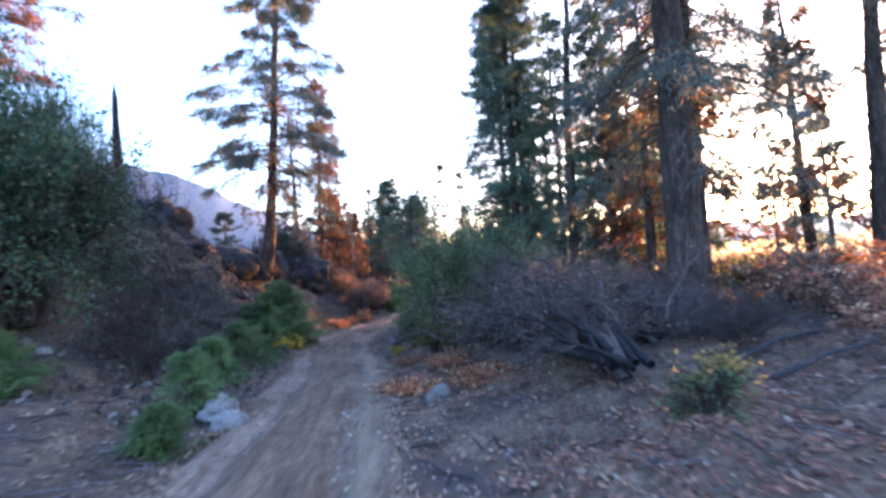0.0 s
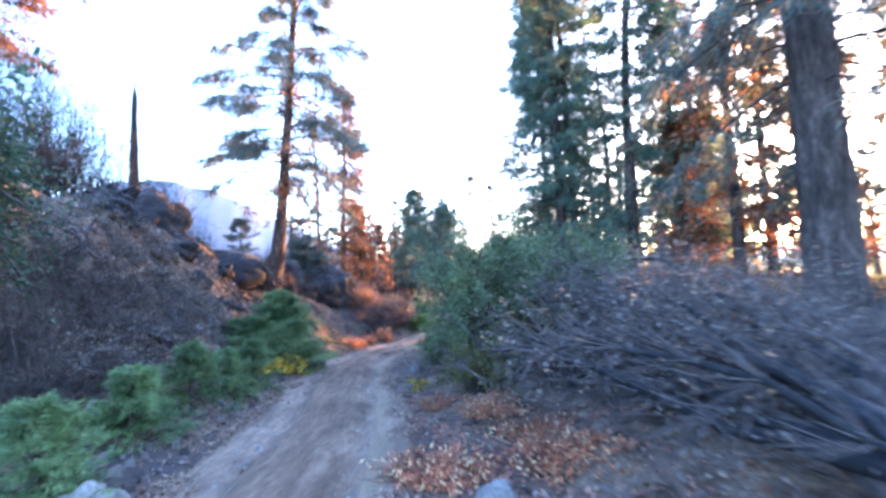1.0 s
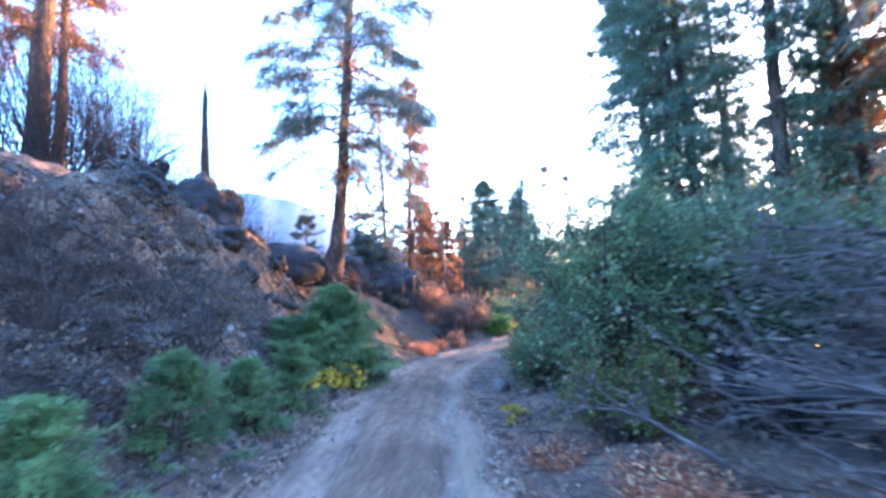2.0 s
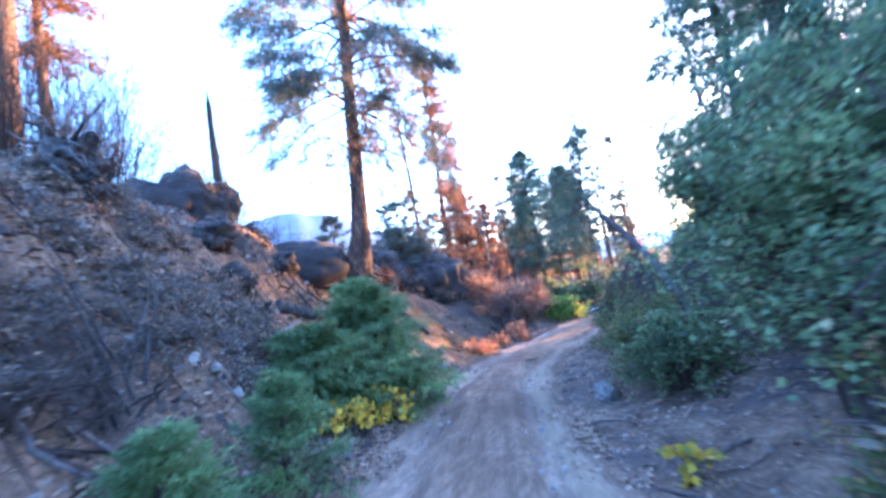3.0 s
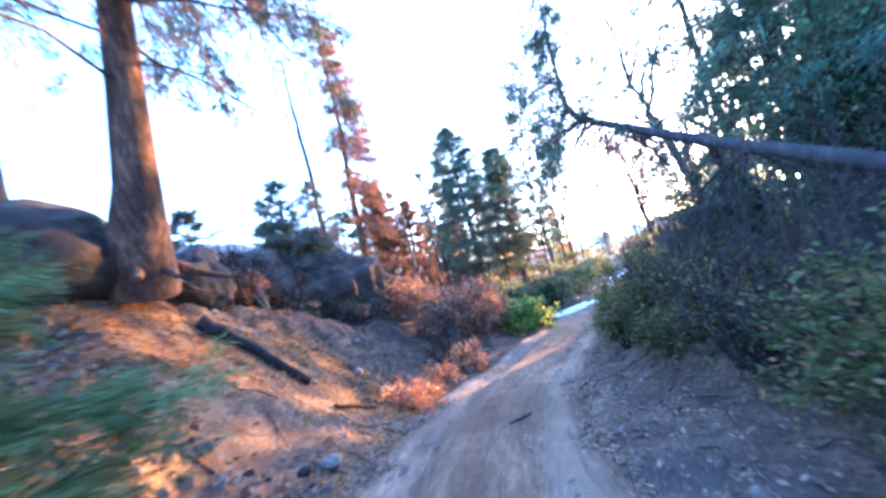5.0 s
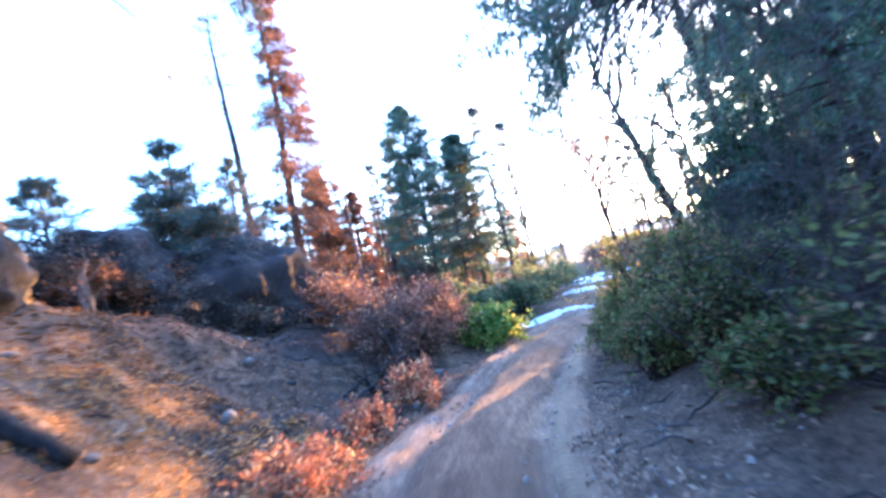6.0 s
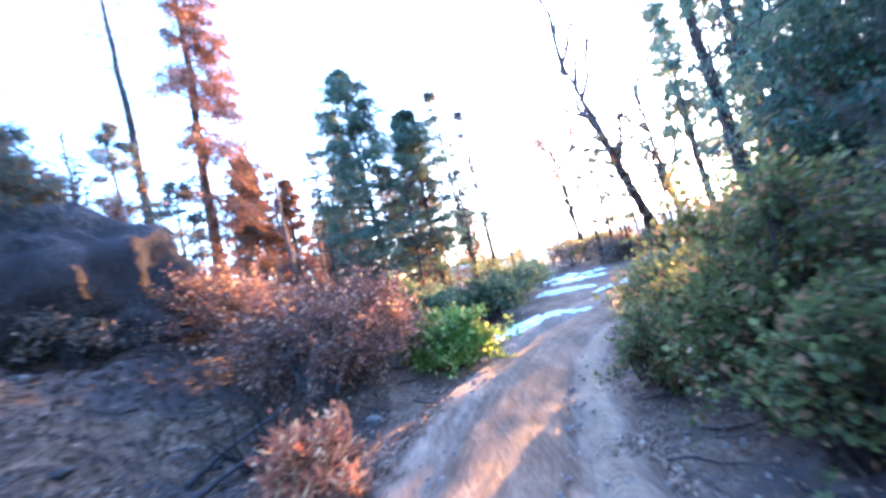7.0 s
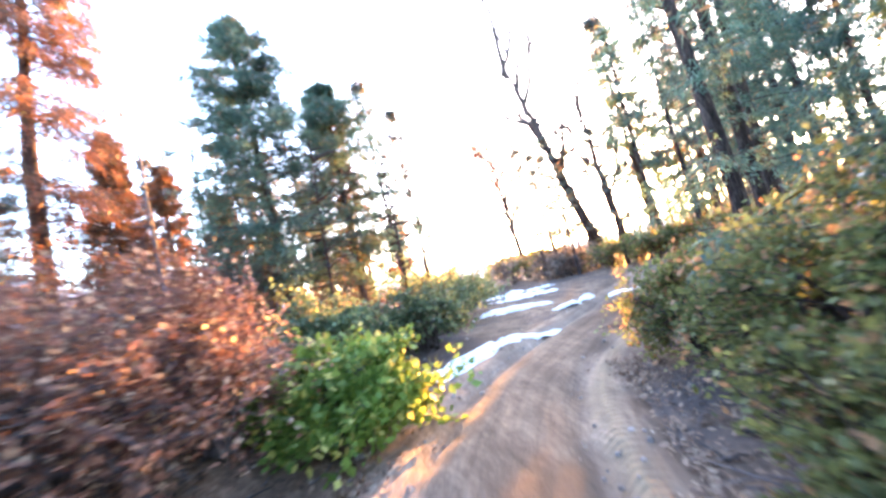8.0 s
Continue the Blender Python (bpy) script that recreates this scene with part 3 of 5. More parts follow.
def bare_brush(name, label, x, y, rx, ry, h, stems, seed, wood, twigs=7, category="dead brush", group="", z=None, thick=0.012):
    """A leafless shrub of many bent stems and twigs."""
    rng = rng_of(seed)
    root = thing(name, x, y, (gz(x, y) if z is None else z), label, category, group)
    az, q = rng.uniform(0, 6.283, stems), rng.uniform(0.2, 1, stems)
    tip = np.stack([np.cos(az) * q * rx, np.sin(az) * q * ry, h * (1.05 - 0.5 * q ** 2) * rng.uniform(0.5, 1.1, stems)], 1)
    foot = tip * np.array([0.35, 0.35, 0]) * rng.uniform(0.2, 1.4, (stems, 1))
    foot[:, 2] = height(foot[:, 0] + x, foot[:, 1] + y) - gz(x, y) - 0.04
    tip[:, 2] += height(tip[:, 0] + x, tip[:, 1] + y) - gz(x, y)
    s = np.linspace(0, 1, 6)
    path = foot[:, None] * (1 - s)[None, :, None] + tip[:, None] * s[None, :, None]
    path += np.cumsum(rng.normal(0, 0.035, path.shape), 1) * h
    b = Buf()
    tubes(b, path, (thick * rng.uniform(0.6, 1.6, stems))[:, None] * np.array([1.2, 1, 0.8, 0.6, 0.4, 0.12])[None], 4)
    make("branchwork", b, wood, root)["kind"] = "stuff"
    i = np.repeat(np.arange(stems), twigs)
    k = rng.integers(1, 5, len(i))
    o = path[i, k]
    d = unit(unit(path[i, k + 1] - path[i, k]) + rng.normal(0, 0.75, (len(i), 3))) * (h * rng.uniform(0.08, 0.4, len(i)))[:, None]
    tp = np.stack([o, o + d * 0.5 + rng.normal(0, 0.02, d.shape) * h, o + d + rng.normal(0, 0.05, d.shape) * h], 1)
    b = Buf()
    tubes(b, tp, np.outer(thick * rng.uniform(0.25, 0.5, len(i)), [1, 0.7, 0.2]), 3)
    make("brushwood", b, wood, root)["kind"] = "stuff"
    return root


def boulder(name, label, x, y, sx, sy, sz, seed, material, sink=0.3, turn=0.0, detail=4, rough=0.28, z=None, category="rock", group=""):
    bm = bmesh.new()
    bmesh.ops.create_icosphere(bm, subdivisions=detail, radius=1.0)
    off = Vector((seed * 3.7, seed * 1.3, seed * 0.9))
    for v in bm.verts:
        p = v.co.copy()
        k = 1 + rough * noise.fractal(p * 0.9 + off, 0.9, 2.1, 5) + rough * (0.78 * (abs(noise.noise(p * 1.7 + off)) - 0.3) + 0.43 * abs(noise.noise(p * 5.0 + off)) + 0.2 * abs(noise.noise(p * 11.0 + off)) + 0.07 * noise.noise(p * 23.0 + off))
        v.co = Vector((p.x * sx, p.y * sy, p.z * sz)) * k
    me = bpy.data.meshes.new(name)
    bm.to_mesh(me)
    bm.free()
    me.polygons.foreach_set("use_smooth", np.ones(len(me.polygons), bool))
    me.materials.append(material)
    ob = new(name, me)
    ob.matrix_world = pose(x, y, (gz(x, y) if z is None else z) + sz * (1 - 2 * sink), 0, 0, turn)
    return tagged(ob, label, category, group)


def log(name, label, pts, r0, r1, seed, material, sides=10, category="log", group=""):
    """A fallen trunk or root through some points, with closed ends."""
    p = np.array(pts, float)
    t = np.linspace(0, 1, len(p))
    tt = np.linspace(0, 1, 18)
    q = np.stack([np.interp(tt, t, p[:, k]) for k in range(3)], 1)
    q[1:-1] = (q[:-2] + 2 * q[1:-1] + q[2:]) / 4
    rng = rng_of(seed)
    q[1:-1] += rng.normal(0, 0.12 * min(r0, r1) + 0.004, (16, 3))
    r = r0 + (r1 - r0) * tt
    q = np.concatenate([q[:1], q, q[-1:]])
    r = np.concatenate([[0.001], r, [0.001]])
    q[0] += (q[1] - q[2]) * 0.02
    q[-1] += (q[-2] - q[-3]) * 0.02
    b = Buf()
    rough_trunk(b, q, r, sides, seed, 0.16)
    ob = make(name, b, material)
    return tagged(ob, label, category, group)


# ---------------------------------------------------------------- the big pine and the bank beside the track
pine = conifer("pine", "tall pine with sparse drooping boughs on the bank edge", -8.75, 19.7, 20.0, 0.21, 0.2, 4.5, 112, 11, BARK_RED, PINE, droop=0.55, shape=0.8, twigs=26, count=34, spray=(0.2, 0.0125), lean=(1.8, -1.2), curve=-0.6, sides=16, bare=0.0, rise=0.12, category="pine tree", low=0.6, z=1.8, single=True, tops=(0.4, 1.0), flare=(1.3, 0.9))


def hanging_limbs(root, lean, h, seed, n=34):
    """Thin dying limbs below the crown, with drooping twigs and a few scorched needles."""
    r = rng_of(seed)
    u = np.sort(r.uniform(0.13, 0.46, n))
    az = r.uniform(-1.9, 1.3, n)
    o = np.stack([lean[0] * u ** 0.4, lean[1] * u ** 0.4, u * h - 0.3], 1)
    ln = r.uniform(1.2, 3.4, n)
    s = np.linspace(0, 1, 7)
    d = np.stack([np.cos(az), np.sin(az), r.uniform(-0.1, 0.25, n)], 1)
    path = o[:, None] + d[:, None] * (ln[:, None] * s)[..., None] + np.cumsum(r.normal(0, 0.035, (n, 7, 3)), 1) * ln[:, None, None] * 0.6 * (s > 0)[None, :, None]
    path[..., 2] -= 0.32 * ln[:, None] * s ** 2
    for one, w in zip(path, 0.008 + 0.005 * ln):
        c = Buf()
        tubes(c, one[None], (w * np.linspace(1.3, 0.3, 7))[None], 5)
        make("limb", c, BARK, root)
    m = 16
    i = np.repeat(np.arange(n), m)
    k = r.integers(1, 7, len(i))
    a = path[i, k]
    e = a + r.normal(0, 0.3, (len(i), 3)) - np.array([0, 0, 0.35]) * r.uniform(0.3, 1.5, (len(i), 1))
    mid = (a + e) / 2 + r.normal(0, 0.06, a.shape) + np.array([0, 0, 0.08])
    b = Buf()
    tubes(b, np.stack([a, mid, e], 1), np.outer(0.006 + 0 * k, [1, 0.7, 0.3]), 3)
    make("brushwood", b, BARK, root)["kind"] = "stuff"
    for leaf, share, count, name in ((RUST, 0.6, 16, "scorched_needles"), (PINE, 0.35, 22, "hanging_needles")):
        pick = np.flatnonzero(r.random(len(i)) < share)
        j = np.repeat(pick, count)
        q = r.uniform(0.3, 1.05, (len(j), 1))
        b = Buf()
        needles(b, mid[j] * (1 - q) + e[j] * q, unit(e[j] - a[j]), r, 1, 0.17, 0.011, 0.4, 0.5)
        make(name, b, leaf, root, smooth=False)["kind"] = "stuff"


hanging_limbs(pine, (1.8, -1.2), 20.0, 12)


def pine_roots(root, seed):
    """Thick roots that run out over the mound from the foot of the trunk."""
    r = rng_of(seed)
    x, y, z = root.location
    for a in (-2.6, -1.7, -0.9, -0.2, 0.7, 1.6, 2.6):
        s = np.linspace(0, 1, 9)
        ln = r.uniform(0.9, 1.7)
        px, py = np.cos(a) * ln * s + np.cumsum(r.normal(0, 0.03, 9)), np.sin(a) * ln * s + np.cumsum(r.normal(0, 0.03, 9))
        top = np.maximum(0.75 * (1 - s) ** 2.2, 0)
        pz = np.maximum(height(px + x, py + y) - z + 0.02, top - 0.35)
        b = Buf()
        rough_trunk(b, np.stack([px, py, pz], 1), r.uniform(0.09, 0.14) * (1.08 - s), 8, seed + int(10 * a), 0.2)
        make("root", b, BARK_RED, root)


pine_roots(pine, 13)
snag("burnt_snag", "black charred snag with a pointed broken top", -21.1, 27.2, 8.7, 0.34, 21, SOOT, stubs=5, lean=(-0.1, -0.3), stub=0.8, z=6.4)
for x, y, h, rt, b, r, s in [(-18.4, 16.4, 19, 0.36, 0.24, 3.4, 31), (-20.4, 14.9, 18, 0.32, 0.26, 3.0, 32)]:
    conifer("ponderosa_pine", "sunlit orange-barked pine on the bank above", x, y, h, rt, b, r, 84, s, BARK_RED, ORANGE, twigs=18, count=18, spray=(0.28, 0.018), category="pine tree", group="orange pines on the bank", single=True, fine=False)
conifer("ponderosa_pine", "pine with scorched orange foliage behind the bank", -20.6, 18.6, 15, 0.22, 0.42, 3.0, 60, 33, BARK_RED, ORANGE, twigs=14, count=18, spray=(0.28, 0.02), category="pine tree", group="orange pines on the bank")
bush("live_oak", "dense dark green live oak beside the bank", -6.9, 6.4, 2.1, 1.9, 4.6, 36000, 41, OAKLEAF, BARK, (0.075, 0.022), 110, "oak tree", lumpy=0.15)
for x, y, h, s in [(-14.5, 20.5, 5.0, 51), (-16, 17.5, 6.6, 52), (-17.5, 22, 5.4, 53), (-13.2, 13.8, 4.2, 54), (-15.2, 24, 3.6, 55), (-18.5, 25, 4.0, 56), (-14, 16, 5.2, 57), (-15.6, 14.6, 6.0, 58)]:
    bare_brush("bare_shrub", "leafless grey-blue shrub on top of the bank", x, y, 2.0, 2.0, h, 60, s, SOOT, 18, "bare shrub", "bare shrubs on the bank", thick=0.014)
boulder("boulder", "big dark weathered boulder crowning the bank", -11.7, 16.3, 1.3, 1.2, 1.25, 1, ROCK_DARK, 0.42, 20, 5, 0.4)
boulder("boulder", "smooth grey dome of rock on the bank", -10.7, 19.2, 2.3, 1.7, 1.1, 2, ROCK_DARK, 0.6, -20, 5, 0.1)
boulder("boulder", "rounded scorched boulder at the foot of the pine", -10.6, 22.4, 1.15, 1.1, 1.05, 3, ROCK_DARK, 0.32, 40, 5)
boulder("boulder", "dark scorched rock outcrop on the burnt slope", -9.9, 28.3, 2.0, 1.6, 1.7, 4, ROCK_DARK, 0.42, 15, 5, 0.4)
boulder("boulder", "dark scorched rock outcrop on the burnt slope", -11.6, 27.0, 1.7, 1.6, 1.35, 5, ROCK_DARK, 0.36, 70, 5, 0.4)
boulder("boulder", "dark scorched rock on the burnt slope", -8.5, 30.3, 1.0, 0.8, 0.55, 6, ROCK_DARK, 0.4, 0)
for x, y, w, s in [(-9.5, 15.4, 0.34, 21), (-8.35, 14.5, 0.3, 22), (-8.7, 16.4, 0.3, 23), (-7.95, 14.6, 0.26, 24), (-9.0, 14.7, 0.4, 25)]:
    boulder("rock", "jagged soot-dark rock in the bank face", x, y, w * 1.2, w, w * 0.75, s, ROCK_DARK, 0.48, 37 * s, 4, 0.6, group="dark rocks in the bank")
boulder("rock", "pale grey rock beside the young firs", -2.95, 5.45, 0.24, 0.2, 0.2, 7, ROCK_PALE, 0.3, 30, 4, 0.4)
boulder("rock", "pale grey rock beside the young firs", -3.3, 5.9, 0.26, 0.2, 0.19, 8, ROCK_PALE, 0.3, 80, 4, 0.4)
boulder("rock", "small pinkish rock among dry ferns", -0.2, 6.2, 0.2, 0.15, 0.13, 9, ROCK, 0.3, 10)
boulder("rock", "grey rounded rock beside the track", -2.15, 16.25, 0.27, 0.22, 0.22, 10, ROCK, 0.36, 45, 4, 0.5)
boulder("rock", "pale grey rock beside the young fir", -5.3, 16.1, 0.26, 0.2, 0.3, 11, ROCK, 0.3, 45)
for x, y, h, s in [(-10.9, 28.4, 5.2, 34), (-13.0, 31.5, 6.0, 35), (-15.5, 29.5, 5.0, 36)]:
    conifer("young_pine", "small blue-green pine behind the burnt rocks", x, y, h, 0.07, 0.3, 1.5, 50, s, BARK, PINE, droop=0.2, shape=0.5, twigs=12, count=18, spray=(0.18, 0.014), rise=0.3, bare=0.15, group="young pines behind the rocks", category="pine tree")
for x, y, h, s in [(-12.0, 30.0, 2.6, 37), (-14.2, 27.5, 3.0, 38), (-11.5, 25.3, 1.9, 39), (-13.5, 33.5, 2.6, 40), (-9.3, 31.6, 1.6, 42), (-10.4, 26.6, 1.4, 43)]:
    bare_brush("burnt_brush", "blackened leafless brush on the burnt slope", x, y, 1.2, 1.2, h, 50, s, CHAR, 12, "burnt brush", "burnt brush on the slope", thick=0.012)
for x, y, r, h, s in [(-10.7, 25.2, 0.8, 1.1, 44), (-12.3, 33.5, 1.2, 1.6, 45), (-9.6, 33.4, 1.1, 1.5, 46), (-13.3, 25.4, 1.0, 1.4, 47)]:
    bush("rust_shrub", "scorched rust-brown shrub on the burnt slope", x, y, r, r, h, 5000, s, RUST, CHAR, (0.07, 0.022), 30, group="rust shrubs on the slope")
for x, y, h, s in [(-13.0, 28.8, 3.4, 141), (-15.0, 31.5, 3.8, 142), (-16.5, 27.5, 4.2, 143), (-12.0, 33.0, 3.2, 144), (-17.5, 34.0, 4.0, 145)]:
    bare_brush("bare_shrub", "leafless grey shrub behind the burnt rocks", x, y, 1.5, 1.5, h, 40, s, DEADWOOD, 18, "bare shrub", "bare shrubs behind the rocks", thick=0.013)
for x, y, r, h, s in [(-8.6, 27.2, 0.7, 1.0, 241), (-9.6, 26.4, 0.8, 1.2, 242), (-7.9, 28.8, 0.7, 1.0, 243), (-10.8, 29.6, 1.0, 2.0, 244), (-9.0, 29.6, 0.8, 1.5, 245)]:
    bush("scorched_shrub", "dark withered shrub among the burnt rocks", x, y, r, r, h, 2600, s, GREYBRUSH, CHAR, (0.06, 0.016), 26, group="scorched shrubs among the rocks", lumpy=0.2)
for x, y, h, s in [(-9.9, 29.6, 3.0, 246), (-11.4, 30.6, 3.6, 247), (-12.6, 28.4, 3.4, 248)]:
    bare_brush("bare_shrub", "leafless grey shrub behind the burnt rocks", x, y, 1.4, 1.4, h, 40, s, DEADWOOD, 20, "bare shrub", "bare shrubs behind the rocks", thick=0.013)
for x, y, h, s in [(-12.7, 35.4, 7.6, 261), (-12.3, 37.9, 6.0, 262)]:
    conifer("young_pine", "blue-green pine behind the burnt rocks", x, y, h, 0.09, 0.25, 1.9, 60, s, BARK, PINE, droop=0.3, shape=0.6, twigs=12, count=18, spray=(0.18, 0.014), rise=0.25, bare=0.15, group="young pines behind the rocks", category="pine tree")
for x, y, h, s in [(-9.7, 27.7, 3.0, 268), (-11.6, 29.4, 3.9, 269), (-11.0, 27.9, 3.5, 270)]:
    conifer("young_pine", "scrubby dark blue-green pine among the burnt rocks", x, y, h, 0.06, 0.06, 1.5, 70, s, SOOT, PINE, droop=0.3, shape=0.5, twigs=14, count=14, spray=(0.16, 0.012), rise=0.2, bare=0.2, tops=(0.15, 1.0), group="young pines behind the rocks", category="pine tree", fine=False)
for x, y, r, h, s in [(-10.6, 29.6, 1.5, 4.6, 263), (-11.2, 31.6, 1.6, 4.4, 264)]:
    bush("rust_shrub", "tall scorched rust-brown shrub behind the burnt rocks", x, y, r, r, h, 8000, s, RUST, CHAR, (0.08, 0.024), 50, group="rust shrubs on the slope", lumpy=0.18)
for x, y, r, h, s in [(-10.3, 26.4, 0.9, 1.3, 265), (-11.9, 25.9, 1.3, 2.6, 266)]:
    bush("scorched_shrub", "tall blackened shrub with rust leaves before the rocks", x, y, r, r, h, 4200, s, RUST if s % 2 else GREYBRUSH, SOOT, (0.07, 0.02), 46, group="scorched shrubs among the rocks", lumpy=0.22)
    bare_brush("burnt_brush", "blackened leafless brush before the rocks", x + 0.5, y + 0.3, r, r, h * 0.9, 44, s + 30, SOOT, 16, "burnt brush", "burnt brush on the slope", thick=0.013)
bare_brush("dead_sapling", "few curved black stems on the bank foot", -6.5, 11.3, 0.8, 0.8, 1.3, 7, 49, CHAR, 5, "dead sapling", thick=0.022)
bare_brush("sapling", "crooked dead sapling on the sunlit slope", -9.2, 23.5, 0.3, 0.3, 1.3, 4, 48, DEADWOOD, 6, "dead sapling", thick=0.022)

# young firs along the verge
FIRS = [(-3.8, 6.0, 0.55, 0.85, 61), (-4.35, 7.6, 0.5, 0.8, 62), (-4.6, 9.0, 0.5, 0.9, 64), (-4.95, 10.4, 0.5, 0.85, 65), (-5.1, 11.7, 0.55, 1.0, 66), (-5.8, 5.2, 0.55, 0.75, 68), (-3.2, 4.5, 0.35, 0.5, 69)]
for x, y, r, h, s in FIRS:
    conifer("young_fir", "low bushy young fir on the track verge", x, y, h, 0.025, 0.02, r * 1.3, 64, s, BARK, YOUNGFIR, droop=0.2, shape=0.75, twigs=14, count=26, spray=(0.06, 0.0046), feather=0.4, rise=0.35, sides=7, low=0.9, tops=(0.1, 1.0), category="fir tree", group="young firs on the verge", fine=False)
conifer("young_fir", "tall bushy young fir on the track verge", -6.2, 15.35, 2.2, 0.05, 0.02, 1.75, 190, 71, BARK, YOUNGFIR, droop=0.3, shape=0.75, twigs=24, count=34, spray=(0.085, 0.0065), feather=0.42, rise=0.35, sides=8, low=0.9, tops=(0.1, 1.0), category="fir tree", group="young firs on the verge", fine=False)
conifer("young_fir", "bushy young fir beside a taller one", -6.3, 13.9, 1.25, 0.04, 0.02, 1.35, 130, 72, BARK, YOUNGFIR, droop=0.25, shape=0.65, twigs=22, count=32, spray=(0.085, 0.0065), feather=0.42, rise=0.35, sides=8, low=0.9, tops=(0.1, 1.0), category="fir tree", group="young firs on the verge", fine=False)
bush("yellow_shrub", "small shrub with bright yellow autumn leaves", -5.6, 14.25, 0.55, 0.5, 0.55, 900, 73, YELLOW, size=(0.1, 0.034), lumps=24)
bush("yellow_shrub", "small sprig of bright yellow autumn leaves", -5.65, 13.5, 0.5, 0.4, 0.4, 520, 74, YELLOW, size=(0.1, 0.036), lumps=14)
bush("yellow_shrub", "small sprig of yellow leaves under the manzanita", -1.6, 12.6, 0.25, 0.2, 0.3, 90, 75, YELLOW, size=(0.1, 0.04), lumps=6)
for x, y, r, h, s in [(-5.9, 8.6, 1.3, 1.15, 81), (-6.3, 10.2, 1.2, 0.95, 82), (-5.4, 7.2, 1.0, 1.1, 83), (-6.9, 9.2, 1.2, 0.9, 85)]:
    bare_brush("dead_brush", "tangle of grey leafless twigs on the bank foot", x, y, r, r, h, 46, s, TWIG, 34, group="dead brush on the bank", thick=0.012)
for x, y, r, h, s in [(-6.4, 9.2, 1.1, 0.6, 87), (-5.7, 8.0, 0.9, 0.7, 88), (-7.1, 10.8, 0.7, 0.4, 89)]:
    bush("withered_shrub", "withered grey shrub within the dead brush", x, y, r, r, h, 5000, s, GREYBRUSH, DEADWOOD, (0.045, 0.012), 34, group="withered shrubs on the bank", lumpy=0.22)
for k, (x, y) in enumerate([(-8.2, 11.6), (-7.4, 12.3), (-8.4, 13.0), (-7.5, 13.3), (-7.9, 14.2), (-7.0, 11.8), (-8.9, 12.2), (-7.2, 14.0), (-6.9, 12.9)]):
    bush("low_scrub", "low withered grey-green scrub on the bank face", x, y, 0.6, 0.55, 0.3 + 0.05 * (k % 3), 1700, 301 + k, GREYBRUSH, DEADWOOD, (0.05, 0.015), 22, group="low scrub on the bank", lumpy=0.28, hug=1.0)
bush("orange_fern", "dry orange ferns on the bank", -8.6, 9.6, 0.6, 0.6, 0.5, 700, 90, FERN, REDBROWN, (0.1, 0.026), 20, "fern", flat=0.4)

# ---------------------------------------------------------------- across the track
conifer("big_conifer", "massive old conifer with thick grey-brown trunk", 6.4, 10.9, 24, 0.44, 0.17, 3.3, 200, 101, BARK, PINE, droop=0.75, twigs=22, count=22, spray=(0.2, 0.014), sides=20, bare=0.1, rise=0.0, low=0.75, single=True)
CEDARS = [(3.9, 21.3, 22, 0.24, 2.7, 150, 102, FIR), (4.5, 21.6, 20, 0.17, 2.2, 90, 103, FIR), (6.3, 19.8, 21, 0.24, 2.6, 100, 104, FIR), (9.3, 22.5, 20, 0.22, 2.6, 80, 105, PINE), (11.8, 25.0, 19, 0.2, 2.4, 70, 107, PINE), (8.0, 27.5, 20, 0.2, 2.2, 70, 108, FIR)]
for x, y, h, rt, r, n, s, leaf in CEDARS:
    conifer("cedar", "tall slender cedar behind the brush pile", x, y, h, rt, 0.1, r * 1.25, int(n * 1.15), s, BARK, leaf, droop=0.6, shape=0.6, twigs=22, count=16, spray=(0.2, 0.019), low=0.75, bare=0.14, tops=(0.12, 1.0), fine=False, group="tall cedars")
conifer("conifer", "grey-green conifer at the edge of the clearing", 12.0, 11.2, 17, 0.25, 0.12, 2.6, 90, 106, BARK, PINE, droop=0.5, twigs=14, count=18, spray=(0.22, 0.016))
bush("manzanita", "large rounded green manzanita bush beside the track", 0.25, 12.6, 2.2, 1.8, 3.6, 44000, 111, BUSHGREEN, BARK, (0.06, 0.017), 120, lumpy=0.13, lift=0.26, stout=8)
bush("manzanita", "green manzanita bush behind the larger one", 1.0, 14.6, 1.6, 1.6, 2.7, 24000, 112, BUSHGREEN, BARK, (0.06, 0.017), 80, lumpy=0.15)
bush("manzanita", "spreading green manzanita with dark bent stems", 1.7, 11.5, 1.7, 1.5, 3.1, 24000, 256, BUSHGREEN, SOOT, (0.06, 0.017), 80, lumpy=0.14, lift=0.42, stout=12)
bush("manzanita", "low fresh green manzanita in front of the larger one", -0.2, 11.2, 0.85, 0.7, 1.25, 9000, 257, OLIVE, BARK, (0.06, 0.018), 50, lumpy=0.16)
for x, y, r, h, s, n in [(-1.2, 17.0, 1.05, 1.75, 113, 13000), (-1.1, 19.6, 1.05, 1.5, 114, 2600), (-1.2, 22.0, 1.0, 1.6, 115, 7000), (-1.05, 15.6, 0.85, 1.3, 116, 9000)]:
    bush("roadside_shrub", "green leafy shrub on the track verge", x, y, r, r, h, n, s, OLIVE if s < 116 else BUSHGREEN, BARK, (0.055, 0.017), 50, group="shrubs beside the firs", lumpy=0.17)
bush("roadside_shrub", "leafy olive shrub leaning over the track edge", 0.25, 26.4, 1.25, 1.4, 1.7, 16000, 117, OLIVE, BARK, (0.07, 0.022), 90, group="shrubs beside the firs", lumpy=0.16)
bush("roadside_shrub", "leafy olive shrub leaning over the track edge", -1.0, 24.3, 0.95, 1.1, 1.9, 13000, 119, OLIVE, BARK, (0.07, 0.022), 60, group="shrubs beside the firs", lumpy=0.18)
